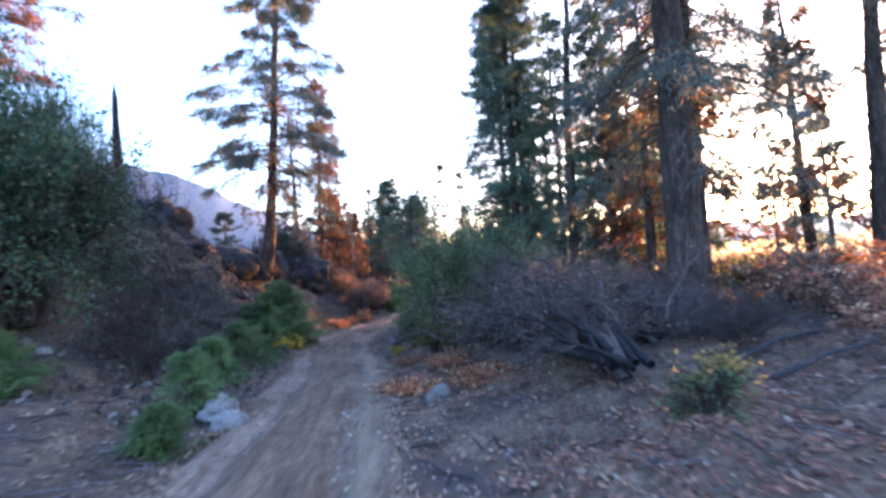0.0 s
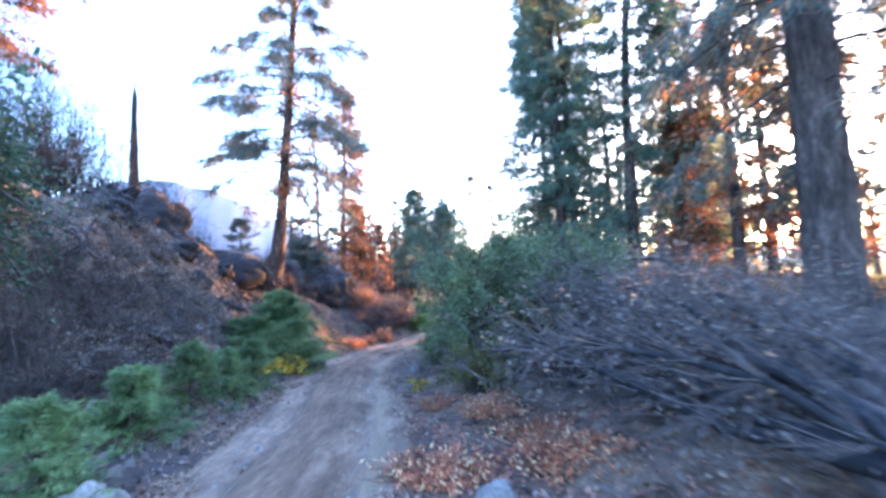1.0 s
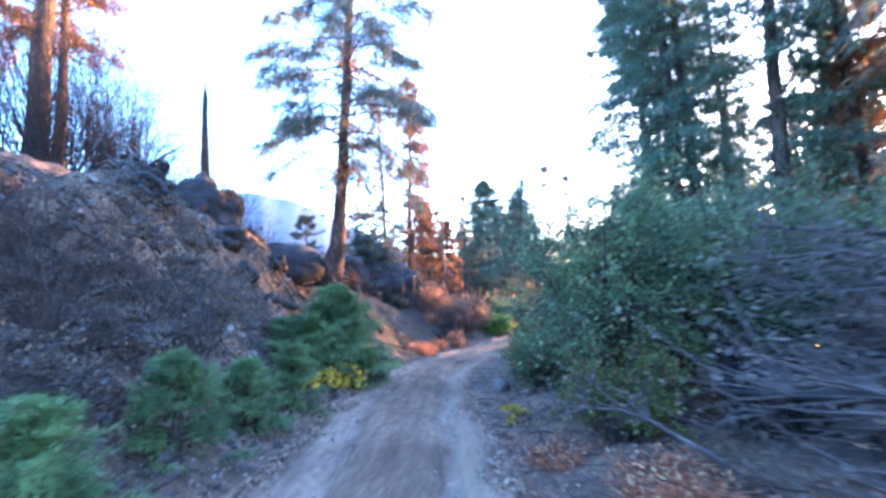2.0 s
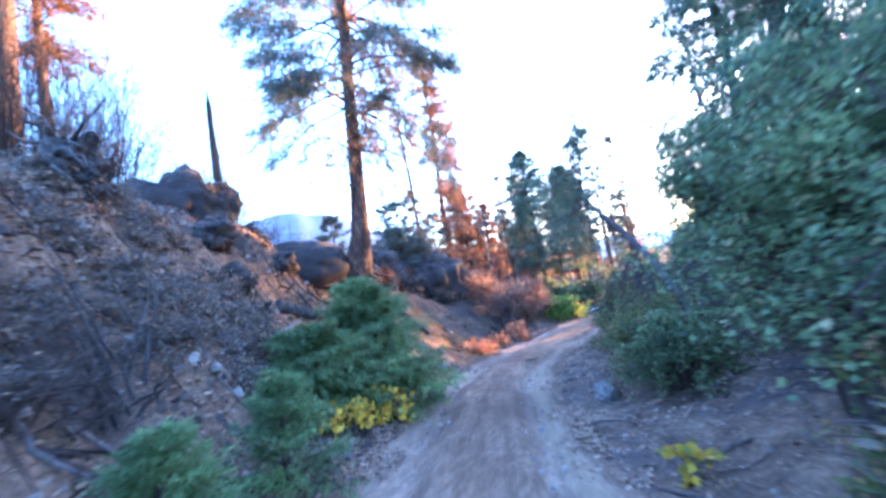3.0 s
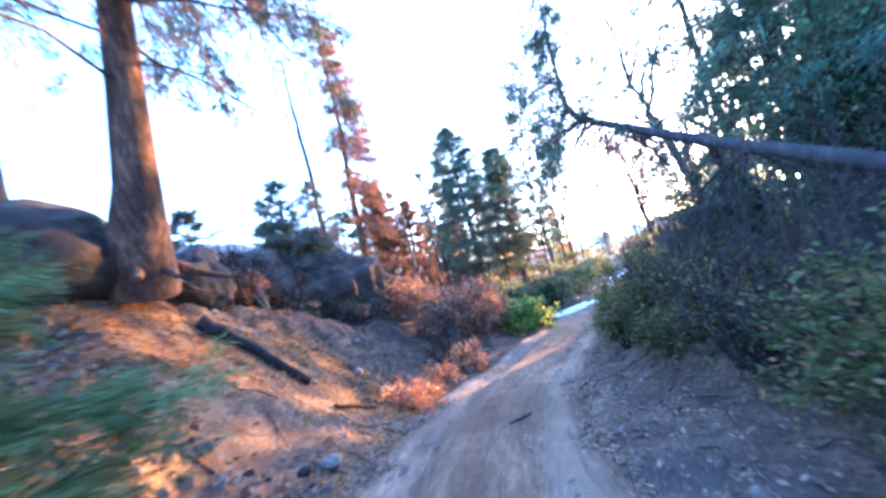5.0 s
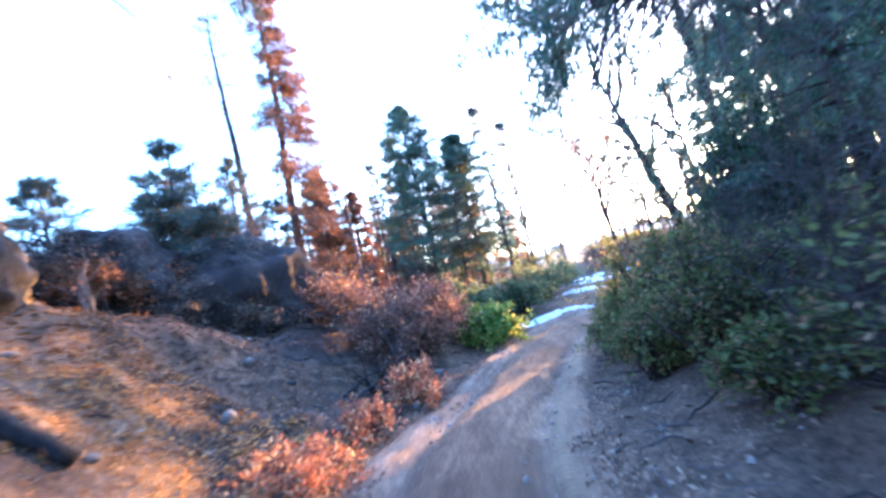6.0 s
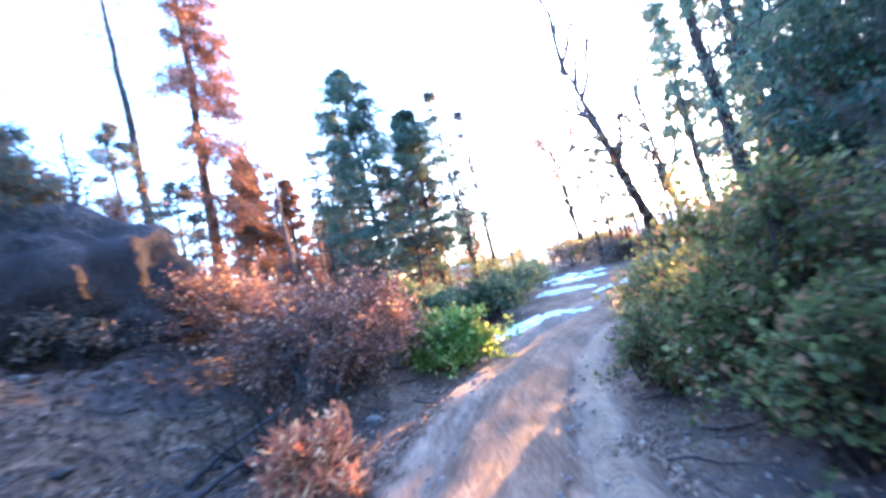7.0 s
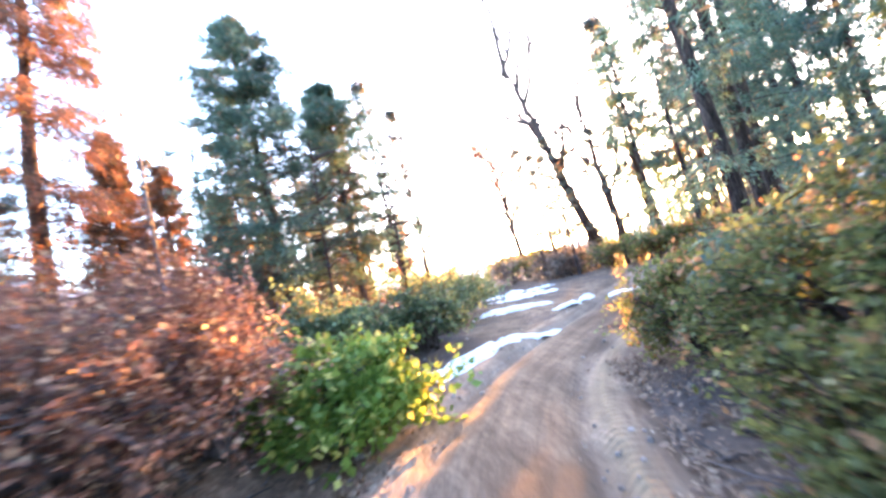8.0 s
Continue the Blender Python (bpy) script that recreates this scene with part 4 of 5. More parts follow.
bush("roadside_shrub", "leafy olive shrub leaning over the track edge", 0.9, 28.4, 1.0, 1.1, 1.4, 9000, 120, OLIVE, BARK, (0.07, 0.022), 60, group="shrubs beside the firs", lumpy=0.18)
for x, y, r, h, s in [(-1.55, 23.2, 0.6, 1.0, 252), (-1.2, 25.7, 0.6, 0.9, 253), (-1.5, 21.0, 0.55, 0.8, 254)]:
    bush("roadside_shrub", "low leafy shrub at the track edge", x, y, r, r, h, 3600, s, OLIVE, BARK, (0.06, 0.02), 36, group="shrubs beside the firs", lumpy=0.2)
bush("roadside_shrub", "leafy olive shrub leaning over the track edge", 0.4, 24.0, 1.3, 1.2, 1.8, 12000, 118, OLIVE, BARK, (0.07, 0.022), 70, group="shrubs beside the firs", lumpy=0.16)
DARKFIRS = [(4.1, 25.3, 18, 3.9, 127), (6.8, 32.4, 17, 2.2, 124), (9.2, 33.6, 18, 2.4, 125), (11.2, 34.6, 17, 2.4, 123)]
for x, y, h, r, s in DARKFIRS:
    far_one = y > 27
    conifer("dark_fir", "tall green fir beside the track", x, y, h, 0.2, 0.05, r * (1.15 if far_one else 1.0), 84 if far_one else 220, s, BARK, FIR, droop=0.5, shape=0.5, twigs=20 if far_one else 26, count=14 if far_one else 18, spray=(0.2, 0.017 if far_one else 0.02), tops=(0.08, 1.0), fine=False, low=0.85, bare=0.25 if far_one else 0.1, group="dark firs beside the track", category="fir tree")
for x, y, r, h, s in [(2.0, 17.8, 1.7, 4.4, 281), (2.6, 21.6, 1.8, 5.2, 282), (2.0, 25.4, 1.4, 3.5, 283)]:
    bush("live_oak", "dark green live oak under the firs", x, y, r, r, h, 22000, s, OAKLEAF, BARK, (0.085, 0.026), 100, "oak tree", "live oaks under the firs", lumpy=0.17, lift=0.12)


for x, y, h, s in [(-1.0, 18.6, 2.1, 132), (-0.9, 20.6, 2.4, 133), (-0.6, 22.6, 2.4, 134), (-0.2, 17.4, 2.0, 135), (0.2, 19.4, 2.6, 136)]:
    bare_brush("bare_shrub", "twiggy brown shrub under the leaning tree", x, y, 1.0, 1.0, h, 36, s, TWIG, 18, "bare shrub", "bare shrubs under the leaning tree", thick=0.011)


for x, y, h, s in [(3.6, 10.8, 1.5, 137), (4.8, 9.6, 1.4, 138), (2.9, 12.6, 1.7, 139), (5.4, 12.4, 1.8, 140)]:
    bare_brush("dead_brush", "tangle of brown leafless twigs behind the felled bush", x, y, 1.2, 1.2, h, 34, s, TWIG, 22, group="dead brush behind the pile", thick=0.011)
for x, y, r, h, s in [(2.5, 7.4, 1.0, 1.05, 271), (3.5, 9.3, 1.2, 1.5, 272), (4.6, 8.3, 1.1, 1.1, 273), (2.4, 9.6, 1.1, 1.5, 274), (4.4, 10.9, 1.2, 1.7, 275), (5.7, 9.9, 1.2, 1.4, 276), (3.3, 11.3, 1.0, 1.6, 277), (5.4, 7.6, 1.0, 0.9, 278)]:
    bare_brush("dead_brush", "dense tangle of grey leafless twigs beside the clearing", x, y, r, r, h, 54, s, DEADWOOD if s % 2 else TWIG, 34, group="dead brush beside the clearing", thick=0.012)
for x, y, r, h, s in [(2.8, 8.5, 1.0, 0.9, 291), (4.0, 9.9, 1.1, 1.1, 292), (5.0, 9.2, 1.0, 0.8, 293), (3.0, 10.4, 0.9, 1.0, 294)]:
    bush("withered_shrub", "withered grey shrub in the dead brush", x, y, r, r, h, 5000, s, GREYBRUSH, DEADWOOD, (0.05, 0.013), 34, group="withered shrubs beside the clearing", lumpy=0.24)
conifer("conifer", "drooping conifer behind the massive trunk", 7.9, 12.6, 19, 0.22, 0.2, 2.6, 80, 109, BARK, PINE, droop=0.6, shape=0.6, twigs=16, count=14, spray=(0.22, 0.018), fine=False, low=0.8)


def leaning_tree():
    """A bent trunk that leans out beside the track, with a thin crown at its upturned tip."""
    r = rng_of(131)
    root = thing("leaning_tree", -0.35, 15.7, gz(-0.35, 15.7), "bent tree leaning along the track, thin crown", "leaning tree")
    pts = np.array([(-0.35, 15.7, -1.5), (-0.5, 16.6, -0.25), (-0.63, 17.7, 0.42), (-0.8, 19.28, 1.12), (-1.2, 20.5, 1.9), (-1.68, 21.7, 2.72), (-1.72, 22.2, 3.1), (-1.6, 22.6, 3.9), (-1.52, 22.8, 4.6), (-1.45, 22.85, 5.9)]) - np.array(root.location)
    t, tt = np.linspace(0, 1, len(pts)), np.linspace(0, 1, 26)
    q = np.stack([np.interp(tt, t, pts[:, k]) for k in range(3)], 1)
    for _ in range(3):
        q[1:-1] = (q[:-2] + 2 * q[1:-1] + q[2:]) / 4
    b = Buf()
    rough_trunk(b, q, 0.115 - 0.093 * tt ** 0.8, 12, 131)
    make("trunk", b, CHAR, root)
    n = 150
    i = np.where(np.arange(n) < 60, r.integers(5, 15, n), r.integers(13, 26, n))
    ln = r.uniform(0.4, 1.25, n) * np.where(i > 12, 1.35, 1.0) * np.where(i > 22, 0.5, 1.0)
    d = unit(r.normal(0, 1, (n, 3)) * np.array([1, 1, 0.5]) - np.where(i < 13, 0.8, 0.15)[:, None] * np.array([0, 0, 1]) - np.where(i > 12, 0.6, 0.0)[:, None] * np.array([1, 0, 0]))
    s = np.linspace(0, 1, 5)
    path = q[i][:, None] + d[:, None] * (ln[:, None] * s)[..., None] + np.cumsum(r.normal(0, 0.05, (n, 5, 3)), 1)
    path[..., 2] -= np.where(i > 12, 0.5, 0.25)[:, None] * s ** 2
    for one in path:
        c = Buf()
        tubes(c, one[None], np.array([[0.018, 0.014, 0.011, 0.007, 0.003]]), 4)
        make("limb", c, BARK, root)
    b = Buf()
    j = np.repeat(np.arange(n), 14)
    k = r.integers(1, 5, len(j))
    e = path[j, k] + r.normal(0, 0.22, (len(j), 3))
    tubes(b, np.stack([path[j, k], (path[j, k] + e) / 2 + r.normal(0, 0.03, e.shape), e], 1), np.outer(0.004 + 0 * j, [1, 0.7, 0.3]), 3)
    make("branchwork", b, DEADWOOD, root)["kind"] = "stuff"
    b = Buf()
    late = path[(i > 13) & (i < 25)]
    for k in (3, 4):
        at = np.repeat(late[:, k], 7, 0) + r.normal(0, 0.13, (len(late) * 7, 3))
        needles(b, at, unit(r.normal(0, 1, at.shape)), r, 12, 0.15, 0.009, 0.3)
    make("crown", b, FIR, root, smooth=False)["kind"] = "stuff"


leaning_tree()


def brush_pile(x, y, seed, aim):
    """A felled bush beside the track: dark stems that fan out from the cut butts, with twigs and withered leaves."""
    rng = rng_of(seed)
    root = thing("brush_pile", x, y, gz(x, y), "felled dead bush, dark stems fanned from the butt", "brush pile")
    b, leafy = Buf(), Buf()
    for k in range(52):
        main = k < 20
        if main:
            start = np.array([rng.normal(0, 0.12), rng.normal(0, 0.12), rng.uniform(0.12, 0.4)])
            a, rise, ln = rng.normal(aim, 0.24), rng.uniform(0.05, 0.36), rng.uniform(2.2, 4.4)
        else:
            start = np.array([rng.normal(0.2, 0.9), rng.uniform(0.6, 3.4), rng.uniform(0.1, 0.8)])
            a, rise, ln = rng.normal(aim + 0.12, 0.9), rng.normal(0, 0.25), rng.uniform(0.8, 2.4)
        d = np.array([math.cos(a), math.sin(a), rise])
        s = np.linspace(0, 1, 9)
        p = start + d * (ln * s)[:, None] + np.cumsum(rng.normal(0, 0.055, (9, 3)), 0)
        p[:, 2] += 0.25 * np.sin(s * np.pi) * ln * 0.25
        low = height(p[:, 0] + x, p[:, 1] + y) - gz(x, y) + 0.02
        p[:, 2] = np.maximum(p[:, 2], low)
        r = (rng.uniform(0.035, 0.065) if main else rng.uniform(0.012, 0.03)) * np.linspace(1, 0.2, 9)
        one = Buf()
        tubes(one, p[None], r[None], 7)
        make("branch", one, SOOT if main and k % 3 else TWIG, root)
        n = 80 if main else 44
        i = rng.integers(2, 8, n)
        td = unit(d + rng.normal(0, 0.65, (n, 3)) + np.array([0, 0, 0.15])) * rng.uniform(0.2, 0.85, n)[:, None]
        tp = np.stack([p[i], p[i] + td * 0.5 + rng.normal(0, 0.04, (n, 3)), p[i] + td + rng.normal(0, 0.09, (n, 3))], 1)
        tubes(b, tp, np.outer(rng.uniform(0.003, 0.009, n), [1, 0.7, 0.25]), 4)
        m = n * 3
        j = rng.integers(0, n, m)
        blades(leafy, tp[j, 2] + rng.normal(0, 0.06, (m, 3)), unit(rng.normal(0, 1, (m, 3))), rng.uniform(0.03, 0.06, m), rng.uniform(0.008, 0.014, m), unit(rng.normal(0, 1, (m, 3))))
    make("brushwood", b, TWIG, root)["kind"] = "stuff"
    make("withered_foliage", leafy, GREYBRUSH, root, smooth=False)["kind"] = "stuff"


brush_pile(2.1, 5.1, 141, 1.68)
brush_pile(3.7, 7.6, 142, 2.15)

bush("small_shrub", "small dull green shrub on the open ground", 2.38, 3.82, 0.4, 0.4, 0.5, 1500, 251, BUSHGREEN, BARK, (0.05, 0.014), 24)

# ---------------------------------------------------------------- farther along the track
bush("red_brown_shrub", "dry red-brown leaved shrub beside the track", -5.6, 27.6, 1.3, 1.2, 1.75, 13000, 151, REDBROWN, DEADWOOD, (0.06, 0.02), 60, group="red-brown shrubs")
bush("red_brown_shrub", "dry red-brown leaved shrub beside the track", -4.6, 28.6, 1.0, 1.0, 1.6, 10000, 152, REDBROWN, DEADWOOD, (0.06, 0.02), 50, group="red-brown shrubs")
bush("red_brown_shrub", "dry red-brown leaved shrub beside the track", -7.0, 28.4, 1.1, 1.1, 1.5, 9000, 153, REDBROWN, DEADWOOD, (0.06, 0.02), 50, group="red-brown shrubs")
bush("green_shrub", "rounded yellow-green leafy shrub beside the track", -3.35, 29.0, 0.95, 0.85, 0.95, 8000, 154, BRIGHT, BARK, (0.1, 0.038), 46)
bush("fern", "dry pink-red fern clump on the track edge", -5.0, 24.9, 0.55, 0.5, 0.7, 1600, 155, FERN, REDBROWN, (0.11, 0.016), 26, "fern", flat=0.5, group="dry ferns")
bare_brush("dead_sapling", "black crooked sticks among the dry ferns", -5.6, 25.7, 0.8, 0.7, 0.9, 16, 158, SOOT, 6, "dead sapling", thick=0.016)
bush("fern", "dry pink-red fern clump on the track edge", -5.6, 23.4, 0.5, 0.6, 0.5, 1900, 156, FERN, REDBROWN, (0.075, 0.012), 22, "fern", flat=0.5, group="dry ferns")
bush("fern", "dry pink-red fern clump on the track edge", -5.9, 21.9, 0.6, 0.7, 0.4, 1800, 157, FERN, REDBROWN, (0.07, 0.011), 28, "fern", flat=0.5, group="dry ferns")
# Low flat ferns whose orange also stands in for sunlit patches of ground.
for x, y, r, h, n, s in [(-0.7, 7.0, 0.6, 0.2, 2400, 158), (0.6, 7.1, 0.6, 0.2, 2400, 160), (-0.1, 9.6, 0.6, 0.2, 1600, 171), (-1.0, 10.6, 0.35, 0.18, 600, 173), (0.5, 8.6, 0.6, 0.18, 1600, 174)]:
    bush("fern", "dry orange-red fern, also standing in for a sunlit patch", x, y, r, r * 0.8, h, n, s, FERN, REDBROWN, (0.065, 0.012), 44, "fern", flat=0.1, lumpy=0.3, group="dry ferns")
for x, y, r, h, s in [(-1.6, 33.2, 1.2, 1.3, 161), (-0.2, 36.2, 1.4, 1.5, 162), (-3.4, 32.4, 1.1, 1.2, 163), (1.6, 40.2, 1.3, 1.2, 164)]:
    bush("low_shrub", "low grey-green shrub beyond the bend", x, y, r, r, h, 6000, s, BUSHGREEN, BARK, (0.09, 0.035), 40, group="low shrubs beyond the bend")
conifer("conifer", "blue-green conifer with a scorched lower crown", -4.5, 36.6, 9.6, 0.14, 0.14, 3.0, 170, 171, BARK, FIR, droop=0.4, shape=0.7, twigs=16, count=18, spray=(0.2, 0.015), rise=0.25, bare=0.14, tops=(0.15, 1.0), feather=0.75, lean=(-0.2, 0.1))
conifer("conifer", "leafy green conifer beside the taller one", -2.4, 38.8, 8.6, 0.13, 0.14, 3.0, 170, 172, BARK, FIR, droop=0.4, shape=0.6, twigs=16, count=18, spray=(0.2, 0.015), rise=0.25, bare=0.14, tops=(0.15, 1.0), feather=0.75)
conifer("conifer", "young scorched rust-brown conifer", -6.3, 38.4, 4.2, 0.07, 0.1, 0.8, 50, 173, BARK, RUST, droop=0.3, shape=0.6, twigs=10, count=24, spray=(0.2, 0.018), rise=0.3)
conifer("conifer", "scorched brown conifer beyond the burnt pines", -11.0, 43.2, 9.0, 0.13, 0.06, 2.2, 150, 178, BARK, RUST, droop=0.4, shape=0.85, twigs=13, count=16, spray=(0.24, 0.02), fine=False)
conifer("burnt_pine", "tall burnt pine, almost bare of needles", -13.3, 38.0, 17.2, 0.22, 0.15, 2.0, 170, 174, BARK, RUST, droop=0.9, shape=0.4, twigs=9, count=9, spray=(0.24, 0.012), feather=0.4, tops=(0.3, 1.0), bare=0.72, category="pine tree", group="burnt pines", fine=False)
conifer("burnt_pine", "tall burnt pine with hanging rust needles", -11.7, 39.5, 20, 0.26, 0.05, 3.1, 360, 175, BARK_RED, RUST, gap=(math.pi, 0.3), droop=0.85, shape=0.42, twigs=16, count=17, spray=(0.29, 0.018), feather=0.5, tops=(0.12, 1.0), bare=0.3, category="pine tree", group="burnt pines", fine=False)
snag("burnt_snag", "thin grey snag beside the burnt pines", -15.3, 37.2, 9.8, 0.1, 179, BARK, stubs=9, lean=(-0.2, 0.1), stub=0.5)
conifer("burnt_pine", "scorched rust-orange conifer behind the burnt pines", -12.6, 47.5, 11.0, 0.17, 0.06, 2.2, 100, 176, BARK_RED, ORANGE, droop=0.4, shape=0.7, twigs=10, count=24, spray=(0.26, 0.02), category="pine tree", group="burnt pines", fine=False)
conifer("burnt_pine", "scorched rust-orange conifer behind the burnt pines", -9.0, 42.0, 6.5, 0.12, 0.05, 1.5, 70, 177, BARK_RED, RUST, droop=0.4, shape=0.7, twigs=10, count=24, spray=(0.24, 0.02), category="pine tree", group="burnt pines", fine=False)


for x, y, h, s in [(-6.6, 37.2, 6.5, 191), (-5.4, 39.5, 7.5, 192), (-3.4, 35.4, 5.5, 193), (-1.2, 37.0, 6.2, 194), (0.4, 41.0, 8.0, 195), (-7.6, 40.5, 6.0, 196), (2.0, 43.5, 9.0, 197)]:
    snag("dead_sapling", "thin dead conifer with dry twigs behind the shrubs", x, y, h, 0.06, s, BARK, (0.2, 0.1), 70, stub=0.75, broken=False, group="dead saplings behind the shrubs", top=0.15)
for x, y, h, s in [(-5.2, 35.4, 2.2, 198), (-2.8, 34.6, 1.8, 199), (-7.4, 35.8, 2.4, 200), (-0.8, 39.6, 2.0, 204)]:
    bare_brush("bare_shrub", "twiggy brown leafless shrub behind the bend", x, y, 1.3, 1.3, h, 40, s, TWIG, 20, "bare shrub", "bare shrubs behind the bend", thick=0.011)


def bare_oak(x, y, h, seed, label, lean, leaf=None, leaves=0, group="bare oaks"):
    """A broad-crowned oak, bare or with the last leaves on its twigs."""
    rng = rng_of(seed)
    root = thing("bare_oak" if leaf is None else "oak", x, y, gz(x, y), label, "oak tree", group)
    t, p = trunk_line(h * 0.72, lean, rng, 12, 0.07)
    b = Buf()
    rough_trunk(b, p, h * (0.023 - 0.018 * t), 10, seed)
    make("trunk", b, BARK, root)
    b = Buf()
    tips, dirs = [p[-1]] * 2 + [p[k] for k in (4, 5, 6, 7, 8, 9, 10)], unit(rng.normal(0, 0.6, (9, 3)) + np.array([0, 0, 1.0]))
    level, radius, ln = [(a, d) for a, d in zip(tips, dirs)], h * 0.011, h * 0.22
    for depth in range(4):
        nxt, paths = [], []
        for a, d in level:
            q = a + np.outer(np.linspace(0, 1, 5), d * ln * rng.uniform(0.7, 1.2)) + np.cumsum(rng.normal(0, 0.03, (5, 3)), 0) * ln
            paths.append(q)
            for _ in range(3):
                nxt.append((q[rng.integers(2, 5)], unit(d + rng.normal(0, 0.55, 3) + np.array([0, 0, 0.1]))))
        tubes(b, np.array(paths), np.tile(radius * np.linspace(1, 0.5, 5), (len(paths), 1)), 5 if depth < 2 else 3)
        level, radius, ln = nxt, radius * 0.5, ln * 0.62
    make("branchwork", b, BARK, root)["kind"] = "stuff"
    if leaf is not None:
        at = np.array([a for a, _ in level])[rng.integers(0, len(level), leaves)] + rng.normal(0, 0.28, (leaves, 3))
        b, k = Buf(), rng.uniform(0.1, 0.2, leaves)
        blades(b, at, unit(rng.normal(0, 1, (leaves, 3))), k, k * 0.34, unit(rng.normal(0, 1, (leaves, 3))))
        make("foliage", b, leaf, root, smooth=False)["kind"] = "stuff"
    return root


bare_oak(12.9, 46.5, 18.0, 181, "tall bare oak against the low sun", (-3.2, 0))
bare_oak(15.0, 47.0, 13.5, 182, "bare broad oak against the low sun", (-0.3, 0))
bare_oak(9.2, 50.0, 11.0, 183, "small oak with the last brown leaves beside the bend", (-0.6, 0), REDBROWN, 7000, "")

# ---------------------------------------------------------------- far woods
rng = rng_of(901)
KINDS = [
    conifer("far_conifer", "distant dark green conifer tree", -7.5, 62, 13, 0.16, 0.12, 2.1, 60, 201, BARK, FIR, droop=0.4, shape=0.7, twigs=11, count=7, spray=(0.34, 0.042), sides=6, fine=False, group="far conifers"),
    conifer("far_conifer", "distant scorched rust-brown conifer tree", -10.5, 58, 11, 0.15, 0.1, 1.7, 50, 202, BARK, RUST, droop=0.4, shape=0.7, twigs=11, count=7, spray=(0.34, 0.042), sides=6, fine=False, group="far conifers"),
    conifer("far_conifer", "distant thin half-dead conifer tree", -3.5, 66, 14, 0.14, 0.3, 1.3, 45, 203, BARK, PINE, droop=0.4, shape=0.5, twigs=10, count=8, spray=(0.34, 0.035), sides=6, bare=0.3, fine=False, group="far conifers"),
]
KINDS_SNAG = [snag("far_snag", "distant thin grey dead trunk", 4.0, 58, 11, 0.13, 211, DEADWOOD, stubs=26, stub=1.0, group="far dead trunks", broken=False, top=0.2)]


def scatter(kinds, n, az, far, size, seed, thin=None):
    r = rng_of(seed)
    for _ in range(n):
        a, d = math.radians(r.uniform(*az)), r.uniform(*far)
        x, y = d * math.sin(a) - 2, d * math.cos(a) + 10
        k = kinds[r.integers(0, len(kinds))]
        sc = r.uniform(*size)
        turn = r.uniform(0, 360)
        if thin and thin(x, y):
            continue
        copy_thing(k, pose(x, y, gz(x, y) - 0.1, r.normal(0, 1.5), r.normal(0, 1.5), turn) @ Matrix.Diagonal((sc, sc, sc, 1)))


def sun_side(x, y):
    """How far a place lies to the side of the sun's beam over the bend."""
    return (x + 4.5) * math.cos(SUN_AZ) - (y - 23) * math.sin(SUN_AZ)


def in_way(x, y):
    side = sun_side(x, y)
    lit = -4.6 < side < 1.5 or -9.0 < side < -6.6 or (-17.5 < side < -13.5 and y > 44)
    early = -4.4 < x * math.cos(SUN_AZ) - (y - 1.3) * math.sin(SUN_AZ) < 1.6
    return abs(x - float(road_x(np.array([y]))[0])) < 4 or lit or early


def on_road(x, y):
    return in_way(x, y) or (11 < math.degrees(math.atan2(x + 3.5, y - 23)) < 37 and y < 85)


scatter(KINDS, 62, (-16, 14), (40, 95), (0.5, 1.05), 911, on_road)
scatter(KINDS_SNAG, 22, (-20, 26), (44, 80), (0.6, 1.2), 912, in_way)
scatter(KINDS[1:], 22, (-17, 0), (30, 52), (0.45, 0.85), 916, in_way)
scatter(KINDS_SNAG, 16, (-18, 4), (30, 55), (0.5, 1.0), 917, in_way)
scatter(KINDS, 24, (28, 100), (13, 34), (0.75, 1.15), 918, lambda x, y: in_way(x, y) or x < 7.5)
scatter([KINDS[0], KINDS[2]], 44, (10, 62), (30, 75), (0.7, 1.25), 913, on_road)
scatter(KINDS, 26, (-54, -22), (38, 80), (0.35, 0.7), 914)
scatter(KINDS_SNAG, 14, (-55, -20), (36, 70), (0.4, 0.9), 915)
for k, (x, y, sc) in enumerate([(-1.6, 44.0, 0.68), (0.4, 47.0, 0.98), (2.6, 50.5, 0.95), (-6.8, 45.0, 0.6), (-8.4, 48.0, 0.75), (-4.4, 50.0, 0.7), (-10.2, 44.5, 0.62)]):
    copy_thing(KINDS[2], pose(x, y, gz(x, y) - 0.1, 0, 0, 73 * k) @ Matrix.Diagonal((sc, sc, sc, 1)))
for k, (off, s) in enumerate([(-3.3, 26.0), (-1.5, 28.0), (0.2, 25.0), (-4.1, 30.5), (-2.5, 31.5), (-0.7, 33.0), (1.0, 29.0), (-3.8, 24.5), (-2.9, 27.5), (-2.1, 24.0), (-3.4, 34.0), (-1.1, 36.0)]):
    x, y = -4.5 + s * math.sin(SUN_AZ) + off * math.cos(SUN_AZ), 23 + s * math.cos(SUN_AZ) - off * math.sin(SUN_AZ)
    copy_thing(KINDS[2], pose(x, y, gz(x, y) - 0.1, 0, 0, 50 * k) @ Matrix.Diagonal((0.65, 0.65, 0.55, 1)))
